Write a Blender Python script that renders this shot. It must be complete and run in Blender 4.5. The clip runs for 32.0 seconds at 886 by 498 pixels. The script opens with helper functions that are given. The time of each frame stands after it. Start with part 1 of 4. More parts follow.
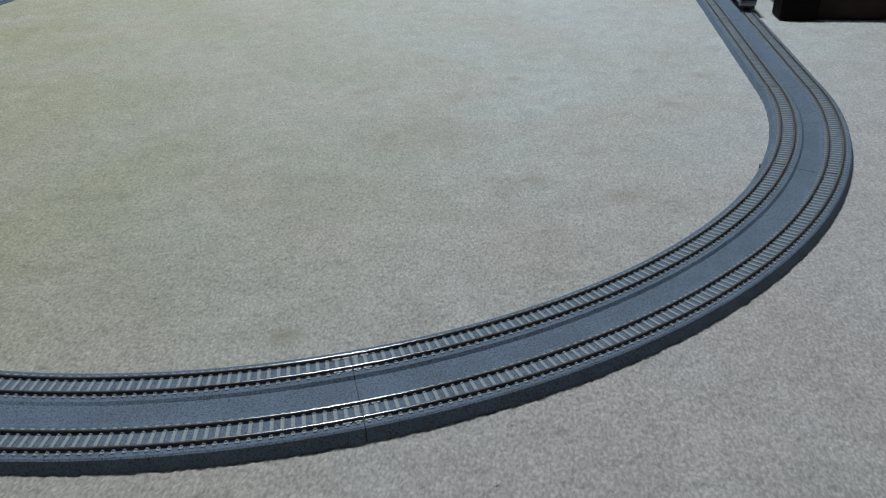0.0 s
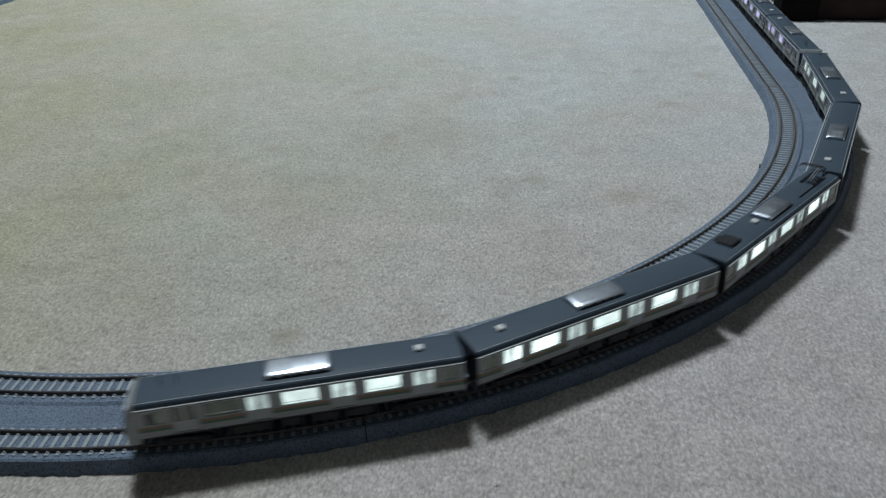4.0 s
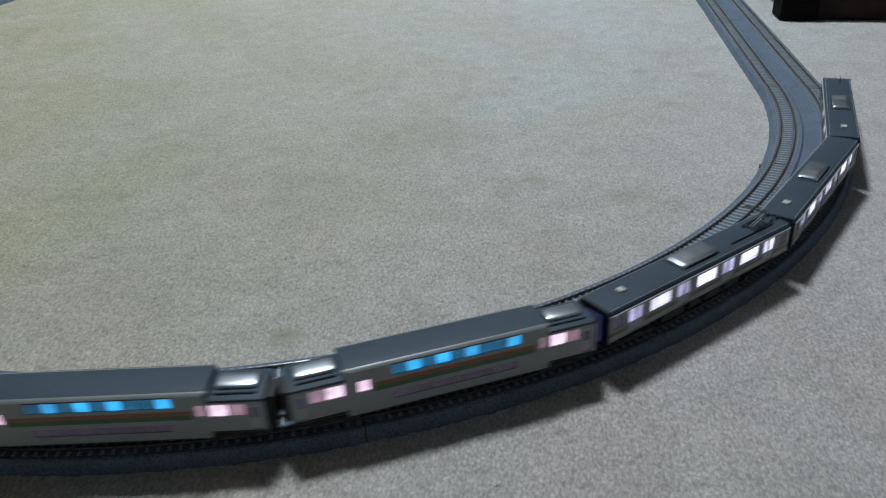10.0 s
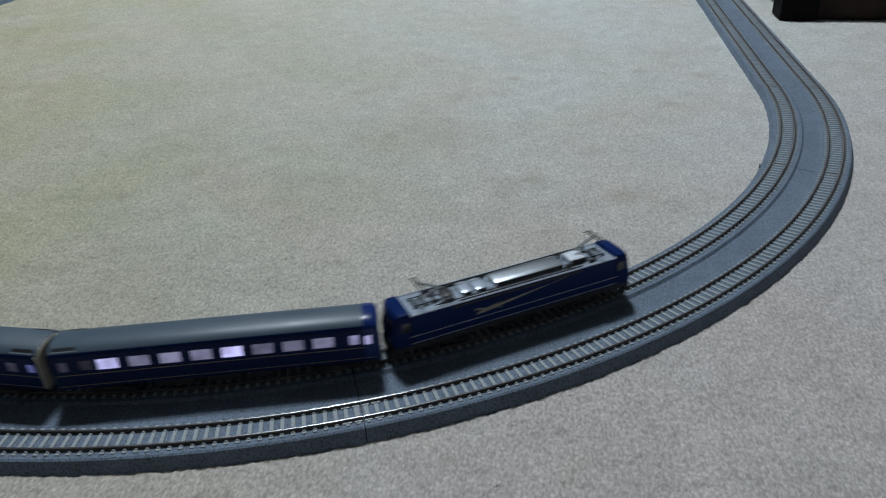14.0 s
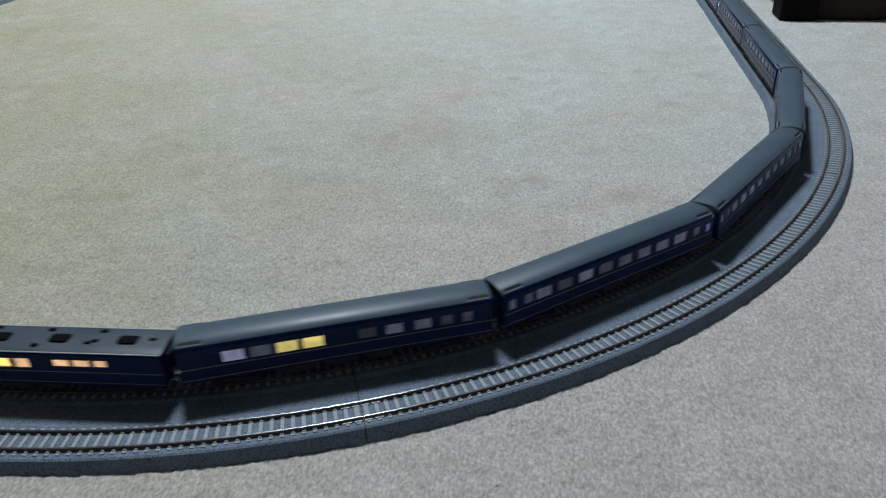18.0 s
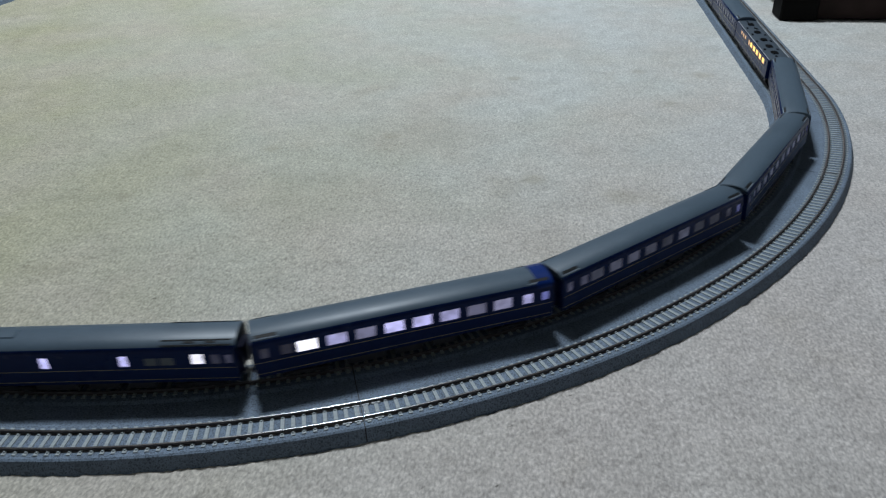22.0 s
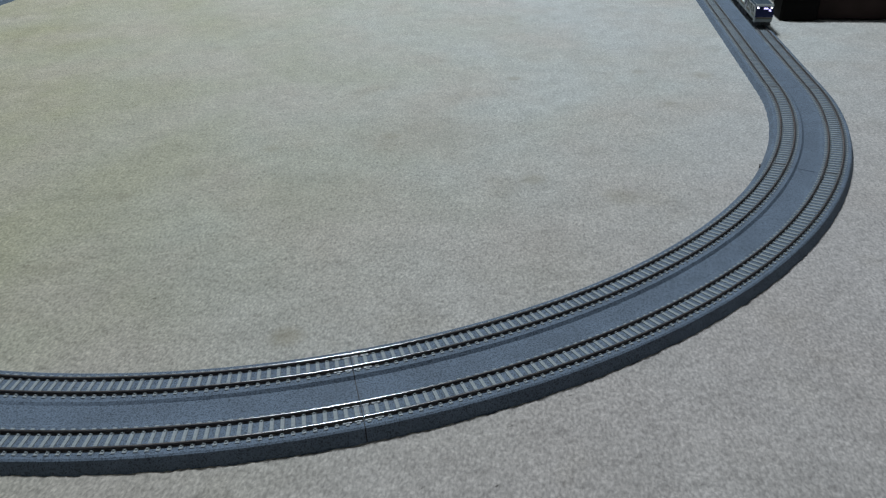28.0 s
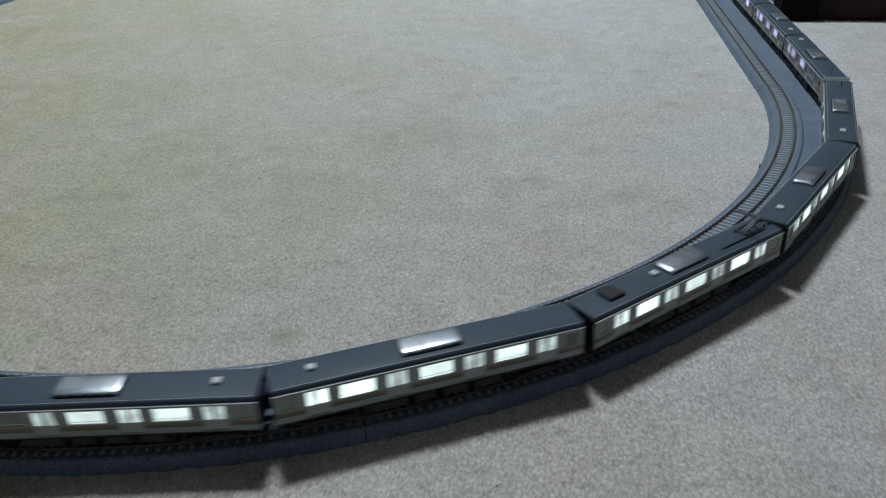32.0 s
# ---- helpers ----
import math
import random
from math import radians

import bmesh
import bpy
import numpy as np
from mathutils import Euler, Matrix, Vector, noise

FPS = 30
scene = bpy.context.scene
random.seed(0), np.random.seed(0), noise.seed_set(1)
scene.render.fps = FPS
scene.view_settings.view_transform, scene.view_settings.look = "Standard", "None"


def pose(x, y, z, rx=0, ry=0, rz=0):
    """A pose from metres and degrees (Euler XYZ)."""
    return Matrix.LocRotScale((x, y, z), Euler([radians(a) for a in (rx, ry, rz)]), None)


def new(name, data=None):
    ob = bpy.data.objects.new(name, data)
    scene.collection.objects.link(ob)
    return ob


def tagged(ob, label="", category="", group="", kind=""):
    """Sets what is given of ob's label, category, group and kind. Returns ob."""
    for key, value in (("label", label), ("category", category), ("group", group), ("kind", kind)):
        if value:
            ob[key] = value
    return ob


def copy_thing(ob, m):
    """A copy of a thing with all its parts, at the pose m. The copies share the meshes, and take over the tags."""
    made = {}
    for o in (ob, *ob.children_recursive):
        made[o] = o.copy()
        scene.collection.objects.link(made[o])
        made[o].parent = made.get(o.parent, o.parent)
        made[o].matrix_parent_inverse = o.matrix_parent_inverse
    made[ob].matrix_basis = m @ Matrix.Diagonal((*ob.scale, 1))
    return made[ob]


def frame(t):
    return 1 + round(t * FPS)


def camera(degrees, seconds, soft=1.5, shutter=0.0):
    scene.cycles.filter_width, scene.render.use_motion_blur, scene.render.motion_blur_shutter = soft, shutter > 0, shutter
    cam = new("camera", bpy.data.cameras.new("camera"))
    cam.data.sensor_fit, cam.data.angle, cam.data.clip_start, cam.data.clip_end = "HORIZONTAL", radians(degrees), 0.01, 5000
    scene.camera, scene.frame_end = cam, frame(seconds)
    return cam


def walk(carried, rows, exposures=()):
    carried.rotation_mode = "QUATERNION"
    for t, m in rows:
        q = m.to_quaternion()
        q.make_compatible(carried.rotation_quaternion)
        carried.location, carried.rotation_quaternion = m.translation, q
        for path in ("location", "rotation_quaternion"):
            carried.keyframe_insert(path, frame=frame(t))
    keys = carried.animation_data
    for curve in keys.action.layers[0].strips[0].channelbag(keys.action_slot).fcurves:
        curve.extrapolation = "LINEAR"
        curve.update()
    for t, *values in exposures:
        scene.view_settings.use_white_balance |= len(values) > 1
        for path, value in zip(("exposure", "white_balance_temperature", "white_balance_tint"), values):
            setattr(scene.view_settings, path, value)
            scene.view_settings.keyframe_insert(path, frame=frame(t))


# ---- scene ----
# Camera, held still beside a model railway laid on a carpet
cam = camera(63.229, 32.0, soft=1.25, shutter=0.45)
EYE = pose(0.25743, -0.65911, 0.21847, 90 - 30.97273, 1.61569, 8.72268)
walk(cam, [(0, EYE), (32, EYE)], exposures=[(0, 0.0), (13.5, 0.0), (15.5, 0.21), (24.2, 0.21), (25.0, 0.03), (25.6, 0.0), (32, 0.0)])

# ---- light: one round ceiling lamp, pale room round it ----
world = bpy.data.worlds.new("room_air")
world.use_nodes = True
world.node_tree.nodes["Background"].inputs[0].default_value = (0.75, 0.85, 1.0, 1)
world.node_tree.nodes["Background"].inputs[1].default_value = 0.0
scene.world = world
lamp_data = bpy.data.lights.new("ceiling_lamp_light", "AREA")
lamp_data.shape, lamp_data.size, lamp_data.energy = "DISK", 0.38, 50.5
lamp_data.color = (0.80, 0.90, 1.0)
lamp = new("ceiling_lamp_light", lamp_data)
lamp.matrix_world = pose(-0.24, 0.71, 2.24)


# ---- materials ----
def material(name, colour, rough=0.6, metal=0.0, grain=0.0, grain_size=400.0, patch=0.0, patch_size=20.0, bump=0.0, glow=None, power=0.0, vary=0.0, coat=0.0, spec=0.5, specks=0.0):
    """A surface with grain and patches of tone (sizes per metre), bump, and for lit things a glow."""
    m = bpy.data.materials.new(name)
    m.use_nodes = True
    nt = m.node_tree
    n, l = nt.nodes, nt.links
    b = n["Principled BSDF"]
    b.inputs["Roughness"].default_value, b.inputs["Metallic"].default_value = rough, metal
    b.inputs["Base Color"].default_value = (*colour, 1)
    b.inputs["Coat Weight"].default_value = coat
    b.inputs["Specular IOR Level"].default_value = spec
    co = n.new("ShaderNodeTexCoord")
    out = None
    if grain or patch or bump:
        fine = n.new("ShaderNodeTexNoise")
        fine.inputs["Scale"].default_value, fine.inputs["Detail"].default_value = grain_size, 3.0
        l.new(co.outputs["Object"], fine.inputs["Vector"])
        wide = n.new("ShaderNodeTexNoise")
        wide.inputs["Scale"].default_value, wide.inputs["Detail"].default_value = patch_size, 4.0
        l.new(co.outputs["Object"], wide.inputs["Vector"])
        a = n.new("ShaderNodeMapRange")
        a.inputs[1].default_value, a.inputs[2].default_value = 0.3, 0.7
        a.inputs[3].default_value, a.inputs[4].default_value = 1 - grain, 1 + grain
        l.new(fine.outputs["Fac"], a.inputs[0])
        c = n.new("ShaderNodeMapRange")
        c.inputs[1].default_value, c.inputs[2].default_value = 0.3, 0.7
        c.inputs[3].default_value, c.inputs[4].default_value = 1 - patch, 1 + patch
        l.new(wide.outputs["Fac"], c.inputs[0])
        mul = n.new("ShaderNodeMath")
        mul.operation = "MULTIPLY"
        l.new(a.outputs[0], mul.inputs[0])
        l.new(c.outputs[0], mul.inputs[1])
        tone = n.new("ShaderNodeVectorMath")
        tone.operation = "SCALE"
        tone.inputs[0].default_value = colour
        l.new(mul.outputs[0], tone.inputs["Scale"])
        l.new(tone.outputs[0], b.inputs["Base Color"])
        if specks:  # sparse dark grains
            dots = n.new("ShaderNodeTexNoise")
            dots.inputs["Scale"].default_value, dots.inputs["Detail"].default_value = grain_size, 1.0
            l.new(co.outputs["Object"], dots.inputs["Vector"])
            dr = n.new("ShaderNodeMapRange")
            dr.inputs[1].default_value, dr.inputs[2].default_value, dr.inputs[3].default_value, dr.inputs[4].default_value = 0.58, 0.66, 1.0, 1.0 - specks
            l.new(dots.outputs["Fac"], dr.inputs[0])
            dm = n.new("ShaderNodeMath")
            dm.operation = "MULTIPLY"
            l.new(mul.outputs[0], dm.inputs[0])
            l.new(dr.outputs[0], dm.inputs[1])
            l.new(dm.outputs[0], tone.inputs["Scale"])
        r = n.new("ShaderNodeMapRange")
        r.inputs[3].default_value, r.inputs[4].default_value = max(0.02, rough - 0.12), min(1, rough + 0.12)
        l.new(wide.outputs["Fac"], r.inputs[0])
        l.new(r.outputs[0], b.inputs["Roughness"])
        if bump:
            bp = n.new("ShaderNodeBump")
            bp.inputs["Strength"].default_value, bp.inputs["Distance"].default_value = 1.0, bump
            l.new(fine.outputs["Fac"], bp.inputs["Height"])
            l.new(bp.outputs[0], b.inputs["Normal"])
    if glow:
        b.inputs["Emission Color"].default_value = (*glow, 1)
        b.inputs["Emission Strength"].default_value = power
        if vary:
            info = n.new("ShaderNodeObjectInfo")
            streak = n.new("ShaderNodeTexNoise")
            streak.inputs["Scale"].default_value = 260.0
            l.new(co.outputs["Object"], streak.inputs["Vector"])
            s = n.new("ShaderNodeMapRange")
            s.inputs[1].default_value, s.inputs[2].default_value = 0.35, 0.65
            s.inputs[3].default_value, s.inputs[4].default_value = 0.75, 1.2
            l.new(streak.outputs["Fac"], s.inputs[0])
            v = n.new("ShaderNodeMapRange")
            v.inputs[3].default_value, v.inputs[4].default_value = power * (1 - vary), power * (1 + vary)
            l.new(info.outputs["Random"], v.inputs[0])
            k = n.new("ShaderNodeMath")
            k.operation = "MULTIPLY"
            l.new(v.outputs[0], k.inputs[0])
            l.new(s.outputs[0], k.inputs[1])
            l.new(k.outputs[0], b.inputs["Emission Strength"])
    return m


def carpet_material():
    m = bpy.data.materials.new("beige_carpet")
    m.use_nodes = True
    nt = m.node_tree
    n, l = nt.nodes, nt.links
    b = n["Principled BSDF"]
    b.inputs["Roughness"].default_value = 0.95
    b.inputs["Specular IOR Level"].default_value = 0.1
    b.inputs["Sheen Weight"].default_value = 0.15
    co = n.new("ShaderNodeTexCoord")

    # tuft noise stretched along y so tufts look round from the camera
    coord_map = n.new("ShaderNodeMapping")
    coord_map.inputs["Scale"].default_value = (1.0, 0.62, 1.0)
    l.new(co.outputs["Object"], coord_map.inputs["Vector"])

    def noise_of(scale, detail, lo, hi, a, c):
        t = n.new("ShaderNodeTexNoise")
        t.inputs["Scale"].default_value, t.inputs["Detail"].default_value = scale, detail
        l.new((coord_map.outputs[0] if scale > 100 else co.outputs["Object"]), t.inputs["Vector"])
        r = n.new("ShaderNodeMapRange")
        r.inputs[1].default_value, r.inputs[2].default_value, r.inputs[3].default_value, r.inputs[4].default_value = lo, hi, a, c
        l.new(t.outputs["Fac"], r.inputs[0])
        return t, r

    tuft, tuft_r = noise_of(900.0, 2.0, 0.3, 0.7, 0.82, 1.17)
    _, mid_r = noise_of(45.0, 3.0, 0.3, 0.7, 0.93, 1.07)
    _, clump_r = noise_of(450.0, 2.0, 0.3, 0.7, 0.91, 1.09)
    _, hue_r = noise_of(9.0, 4.0, 0.42, 0.66, 0.0, 0.42)
    _, wide_r = noise_of(6.5, 3.0, 0.36, 0.64, 0.0, 1.3)
    _, blot_r = noise_of(17.0, 2.0, 0.60, 0.74, 0.0, 0.20)
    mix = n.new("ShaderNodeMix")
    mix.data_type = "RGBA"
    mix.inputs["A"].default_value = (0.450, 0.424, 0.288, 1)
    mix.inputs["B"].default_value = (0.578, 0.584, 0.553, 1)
    # the room's uneven light painted in: darker and yellower one side, paler the other
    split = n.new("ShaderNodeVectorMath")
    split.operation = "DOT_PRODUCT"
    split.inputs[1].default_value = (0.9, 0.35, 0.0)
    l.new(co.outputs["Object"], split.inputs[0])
    light_ramp = n.new("ShaderNodeMapRange")
    light_ramp.inputs[1].default_value, light_ramp.inputs[2].default_value, light_ramp.inputs[3].default_value, light_ramp.inputs[4].default_value = -0.28, 0.36, -0.06, 0.90
    l.new(split.outputs["Value"], light_ramp.inputs[0])
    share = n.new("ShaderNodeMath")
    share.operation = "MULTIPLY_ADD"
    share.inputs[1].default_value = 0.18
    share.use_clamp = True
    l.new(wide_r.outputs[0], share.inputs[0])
    l.new(light_ramp.outputs[0], share.inputs[2])
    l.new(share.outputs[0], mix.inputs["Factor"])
    blot = n.new("ShaderNodeMix")
    blot.data_type = "RGBA"
    blot.inputs["B"].default_value = (0.36, 0.31, 0.23, 1)
    rosy = n.new("ShaderNodeMix")
    rosy.data_type = "RGBA"
    rosy.inputs["B"].default_value = (0.575, 0.505, 0.440, 1)
    l.new(mix.outputs["Result"], rosy.inputs["A"])
    l.new(hue_r.outputs[0], rosy.inputs["Factor"])
    # the light's warmer cast beside the near bend, put into the carpet colour
    tint_way = n.new("ShaderNodeVectorMath")
    tint_way.operation = "DOT_PRODUCT"
    tint_way.inputs[1].default_value = (0.7, -0.7, 0.0)
    l.new(co.outputs["Object"], tint_way.inputs[0])
    tint_ramp = n.new("ShaderNodeMapRange")
    tint_ramp.inputs[1].default_value, tint_ramp.inputs[2].default_value, tint_ramp.inputs[3].default_value, tint_ramp.inputs[4].default_value = 0.24, 0.50, 0.0, 0.72
    l.new(tint_way.outputs["Value"], tint_ramp.inputs[0])
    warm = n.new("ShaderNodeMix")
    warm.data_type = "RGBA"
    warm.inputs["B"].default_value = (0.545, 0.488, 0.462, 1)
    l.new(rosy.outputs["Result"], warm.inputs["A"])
    l.new(tint_ramp.outputs[0], warm.inputs["Factor"])
    l.new(warm.outputs["Result"], blot.inputs["A"])
    l.new(blot_r.outputs[0], blot.inputs["Factor"])
    k = n.new("ShaderNodeMath")
    k.operation = "MULTIPLY"
    l.new(tuft_r.outputs[0], k.inputs[0])
    l.new(mid_r.outputs[0], k.inputs[1])
    k2 = n.new("ShaderNodeMath")
    k2.operation = "MULTIPLY"
    cell = n.new("ShaderNodeTexVoronoi")
    cell.inputs["Scale"].default_value = 600.0
    l.new(coord_map.outputs[0], cell.inputs["Vector"])
    # cell rims darkened in the colour, for the shade between tufts
    pit_shade = n.new("ShaderNodeMapRange")
    pit_shade.inputs[1].default_value, pit_shade.inputs[2].default_value, pit_shade.inputs[3].default_value, pit_shade.inputs[4].default_value = 0.25, 0.85, 1.06, 0.82
    l.new(cell.outputs["Distance"], pit_shade.inputs[0])
    k3 = n.new("ShaderNodeMath")
    k3.operation = "MULTIPLY"
    l.new(k.outputs[0], k3.inputs[0])
    l.new(pit_shade.outputs[0], k3.inputs[1])
    l.new(k3.outputs[0], k2.inputs[0])
    l.new(clump_r.outputs[0], k2.inputs[1])
    tone = n.new("ShaderNodeVectorMath")
    tone.operation = "SCALE"
    l.new(blot.outputs["Result"], tone.inputs[0])
    l.new(k2.outputs[0], tone.inputs["Scale"])
    # a few old brown stains, at their places on the carpet (x, y, radius)
    last = tone.outputs[0]
    for x, y, r0, f in STAINS:
        d = n.new("ShaderNodeVectorMath")
        d.operation = "DISTANCE"
        d.inputs[1].default_value = (x, y, 0.0)
        l.new(co.outputs["Object"], d.inputs[0])
        rough_edge = n.new("ShaderNodeMath")
        rough_edge.operation = "MULTIPLY_ADD"
        rough_edge.inputs[1].default_value = -0.028
        l.new(mid_r.outputs[0], rough_edge.inputs[0])
        l.new(d.outputs["Value"], rough_edge.inputs[2])
        r = n.new("ShaderNodeMapRange")
        r.inputs[1].default_value, r.inputs[2].default_value, r.inputs[3].default_value, r.inputs[4].default_value = r0 * 0.3 - 0.028, r0 - 0.028, f, 0.0
        l.new(rough_edge.outputs[0], r.inputs[0])
        st = n.new("ShaderNodeMix")
        st.data_type = "RGBA"
        st.inputs["B"].default_value = (0.31, 0.27, 0.19, 1)
        l.new(last, st.inputs["A"])
        l.new(r.outputs[0], st.inputs["Factor"])
        last = st.outputs["Result"]
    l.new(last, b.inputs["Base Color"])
    bp = n.new("ShaderNodeBump")
    bp.inputs["Strength"].default_value, bp.inputs["Distance"].default_value = 0.8, 0.0005
    l.new(k3.outputs[0], bp.inputs["Height"])
    l.new(bp.outputs[0], b.inputs["Normal"])
    return m


STAINS = [(0.13, -0.39, 0.011, 0.5), (0.039, -0.162, 0.01, 0.35), (0.336, 0.056, 0.01, 0.35), (0.216, 0.026, 0.009, 0.35), (0.395, 0.048, 0.014, 0.31), (0.245, -0.199, 0.012, 0.35), (0.304, -0.219, 0.016, 0.31), (-0.036, -0.253, 0.01, 0.25), (-0.394, 0.133, 0.01, 0.45), (0.127, -0.129, 0.01, 0.31), (0.355, -0.035, 0.008, 0.35), (-0.128, 0.114, 0.012, 0.2), (-0.002, -0.211, 0.012, 0.22), (0.157, -0.12, 0.075, 0.17), (0.087, -0.226, 0.06, 0.13), (0.263, -0.311, 0.05, 0.09), (0.034, -0.342, 0.06, 0.11), (0.369, 0.117, 0.05, 0.11)]
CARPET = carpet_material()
WALL = material("pale_wall_paint", (0.27, 0.285, 0.31), 0.8, grain=0.03, patch=0.04, patch_size=3)
CEILING = material("white_ceiling_paint", (0.45, 0.45, 0.43), 0.85, grain=0.03, patch=0.03, patch_size=3)
BALLAST = material("grey_blue_ballast", (0.165, 0.212, 0.274), 0.75, spec=0.3, grain=0.52, grain_size=900, patch=0.12, patch_size=60, bump=0.0003, specks=0.6)
TIE = material("grey_concrete_sleeper", (0.325, 0.36, 0.37), 0.6, grain=0.12, grain_size=900, patch=0.1, patch_size=50)
RAIL_SIDE = material("dark_brown_rail_web", (0.115, 0.100, 0.096), 0.5, grain=0.2, patch=0.2)
RAIL_TOP = material("nickel_rail_head", (0.235, 0.232, 0.228), 0.23, metal=1.0, grain=0.1, patch=0.15, patch_size=30)
JOINER = material("silver_rail_joiner", (0.27, 0.28, 0.29), 0.45, metal=0.3, grain=0.1)
WOOD_BLACK = material("black_stained_wood", (0.005, 0.004, 0.004), 0.7, spec=0.1, grain=0.2, grain_size=60, patch=0.2)
WOOD_BROWN = material("dark_brown_wood", (0.034, 0.022, 0.020), 0.7, spec=0.1, grain=0.25, grain_size=40, patch=0.3, patch_size=6)

STEEL = material("silver_painted_side", (0.285, 0.305, 0.298), 0.42, metal=0.1, grain=0.06, grain_size=600, patch=0.06, patch_size=40)
STEEL_DOOR = material("silver_door_leaf", (0.37, 0.385, 0.39), 0.4, metal=0.1, grain=0.05, grain_size=600, patch=0.06, patch_size=40)
ROOF_GREY = material("dark_slate_roof", (0.060, 0.086, 0.110), 0.55, spec=0.25, grain=0.08, grain_size=700, patch=0.08, patch_size=40)
GUTTER = material("pale_gutter", (0.72, 0.74, 0.73), 0.35, metal=0.4, grain=0.05)
AIRCON = material("bright_silver_cooler", (0.58, 0.62, 0.66), 0.34, metal=1.0, grain=0.06, patch=0.08)
AIRCON_DULL = material("grey_cooler", (0.42, 0.45, 0.46), 0.4, metal=0.4, grain=0.06, patch=0.08)
WHITE_BIT = material("off_white_plastic", (0.72, 0.72, 0.68), 0.45, grain=0.04)
MATTE = material("matt_black_plastic", (0.006, 0.006, 0.007), 0.9, grain=0.2, spec=0.08)
DARK = material("black_plastic", (0.012, 0.012, 0.013), 0.5, grain=0.2, patch=0.2)
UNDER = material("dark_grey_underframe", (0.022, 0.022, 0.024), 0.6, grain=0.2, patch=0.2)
WHEEL = material("dull_wheel_metal", (0.16, 0.15, 0.14), 0.35, metal=0.9, grain=0.1)
MASK = material("black_cab_glass", (0.01, 0.01, 0.016), 0.12, coat=0.5)
# faint glow put into the glass for the blue light on cab fronts
MASK_GLOW = material("blue_black_cab_glass", (0.01, 0.012, 0.03), 0.12, coat=0.5, glow=(0.06, 0.10, 0.55), power=0.02)
ORANGE = material("orange_stripe", (0.23, 0.14, 0.08), 0.4, grain=0.06)
GREEN = material("green_stripe", (0.07, 0.125, 0.085), 0.4, grain=0.06)
ORANGE_BRIGHT = material("bright_orange_stripe", (0.25, 0.10, 0.035), 0.4, grain=0.06)
GREEN_BRIGHT = material("bright_green_stripe", (0.03, 0.125, 0.05), 0.4, grain=0.06)
BELLOWS = material("dark_blue_bellows", (0.012, 0.015, 0.05), 0.6, grain=0.2)
# light leaking at the car ends, put in as a glow of the bellows
BELLOWS_GLOW = material("violet_lit_bellows", (0.012, 0.015, 0.05), 0.6, glow=(0.30, 0.26, 0.9), power=0.08)
BROW = material("bright_metal_rim", (0.75, 0.76, 0.78), 0.3, metal=0.7, grain=0.05)
HOT_SPOT = material("yellow_table_lamp_glow", (0.4, 0.3, 0.1), 0.3, glow=(1.0, 0.60, 0.12), power=1.5)
NAVY = material("navy_blue_paint", (0.004, 0.015, 0.072), 0.28, grain=0.08, patch=0.1, patch_size=30, spec=0.12)
LOCO_BLUE = material("deep_blue_loco_paint", (0.005, 0.021, 0.105), 0.22, grain=0.06, patch=0.08, patch_size=30, spec=0.1)
BRIGHT_BLUE = material("bright_blue_end_paint", (0.006, 0.026, 0.145), 0.25, grain=0.06, patch=0.08, patch_size=30, spec=0.3)
COACH_ROOF = material("blue_grey_coach_roof", (0.072, 0.106, 0.140), 0.44, grain=0.06, grain_size=700, patch=0.08, patch_size=40)
DINER_ROOF = material("grey_diner_roof", (0.058, 0.078, 0.100), 0.4, grain=0.06, grain_size=700, patch=0.08, patch_size=40)
MARK_GREY = material("grey_mark", (0.10, 0.115, 0.13), 0.4, grain=0.1)
STREAK = material("pale_gold_streak", (0.34, 0.31, 0.24), 0.4, metal=0.2, grain=0.08)
GOLD = material("gold_line", (0.30, 0.25, 0.14), 0.4, metal=0.3, grain=0.05)
SILVER_ROOF = material("silver_loco_roof", (0.58, 0.65, 0.75), 0.3, metal=0.35, grain=0.08, patch=0.1)
LOCO_WHITE = material("white_roof_box_paint", (0.80, 0.84, 0.90), 0.4, grain=0.04)
SILVER_DECK = material("grey_silver_deck", (0.36, 0.42, 0.49), 0.4, metal=0.3, grain=0.1, patch=0.12)
CREAM = material("pale_gangway_door", (0.62, 0.58, 0.48), 0.5, grain=0.05)
COUPLER_GREY = material("light_coupler", (0.45, 0.44, 0.42), 0.45, metal=0.3, grain=0.05)
DIM_GLASS = material("dim_window", (0.03, 0.03, 0.04), 0.15, glow=(0.46, 0.48, 0.80), power=0.05, vary=0.6, spec=0.3)
DIM_COOL = material("dim_grey_green_window", (0.06, 0.07, 0.06), 0.15, glow=(0.55, 0.66, 0.56), power=0.05, vary=0.5, spec=0.3)
LIT_COOL = material("cool_white_lit_window", (0.5, 0.5, 0.5), 0.2, glow=(0.80, 1.0, 0.98), power=1.15, vary=0.4)
LIT_DOOR_COOL = material("cool_lit_door_window", (0.3, 0.3, 0.3), 0.2, glow=(0.72, 0.92, 0.90), power=0.62, vary=0.4)
LIT_VIOLET = material("violet_white_lit_window", (0.5, 0.5, 0.5), 0.2, glow=(0.74, 0.76, 1.0), power=1.3, vary=0.4)
LIT_DOOR_VIOLET = material("violet_lit_door_window", (0.3, 0.3, 0.3), 0.2, glow=(0.58, 0.56, 1.0), power=0.75, vary=0.4)
MID_CYAN = material("deep_cyan_lit_window", (0.06, 0.12, 0.16), 0.2, glow=(0.01, 0.30, 0.66), power=0.30, vary=0.4)
LIT_CYAN = material("cyan_lit_window", (0.1, 0.2, 0.25), 0.2, glow=(0.03, 0.46, 1.0), power=0.9, vary=0.35)
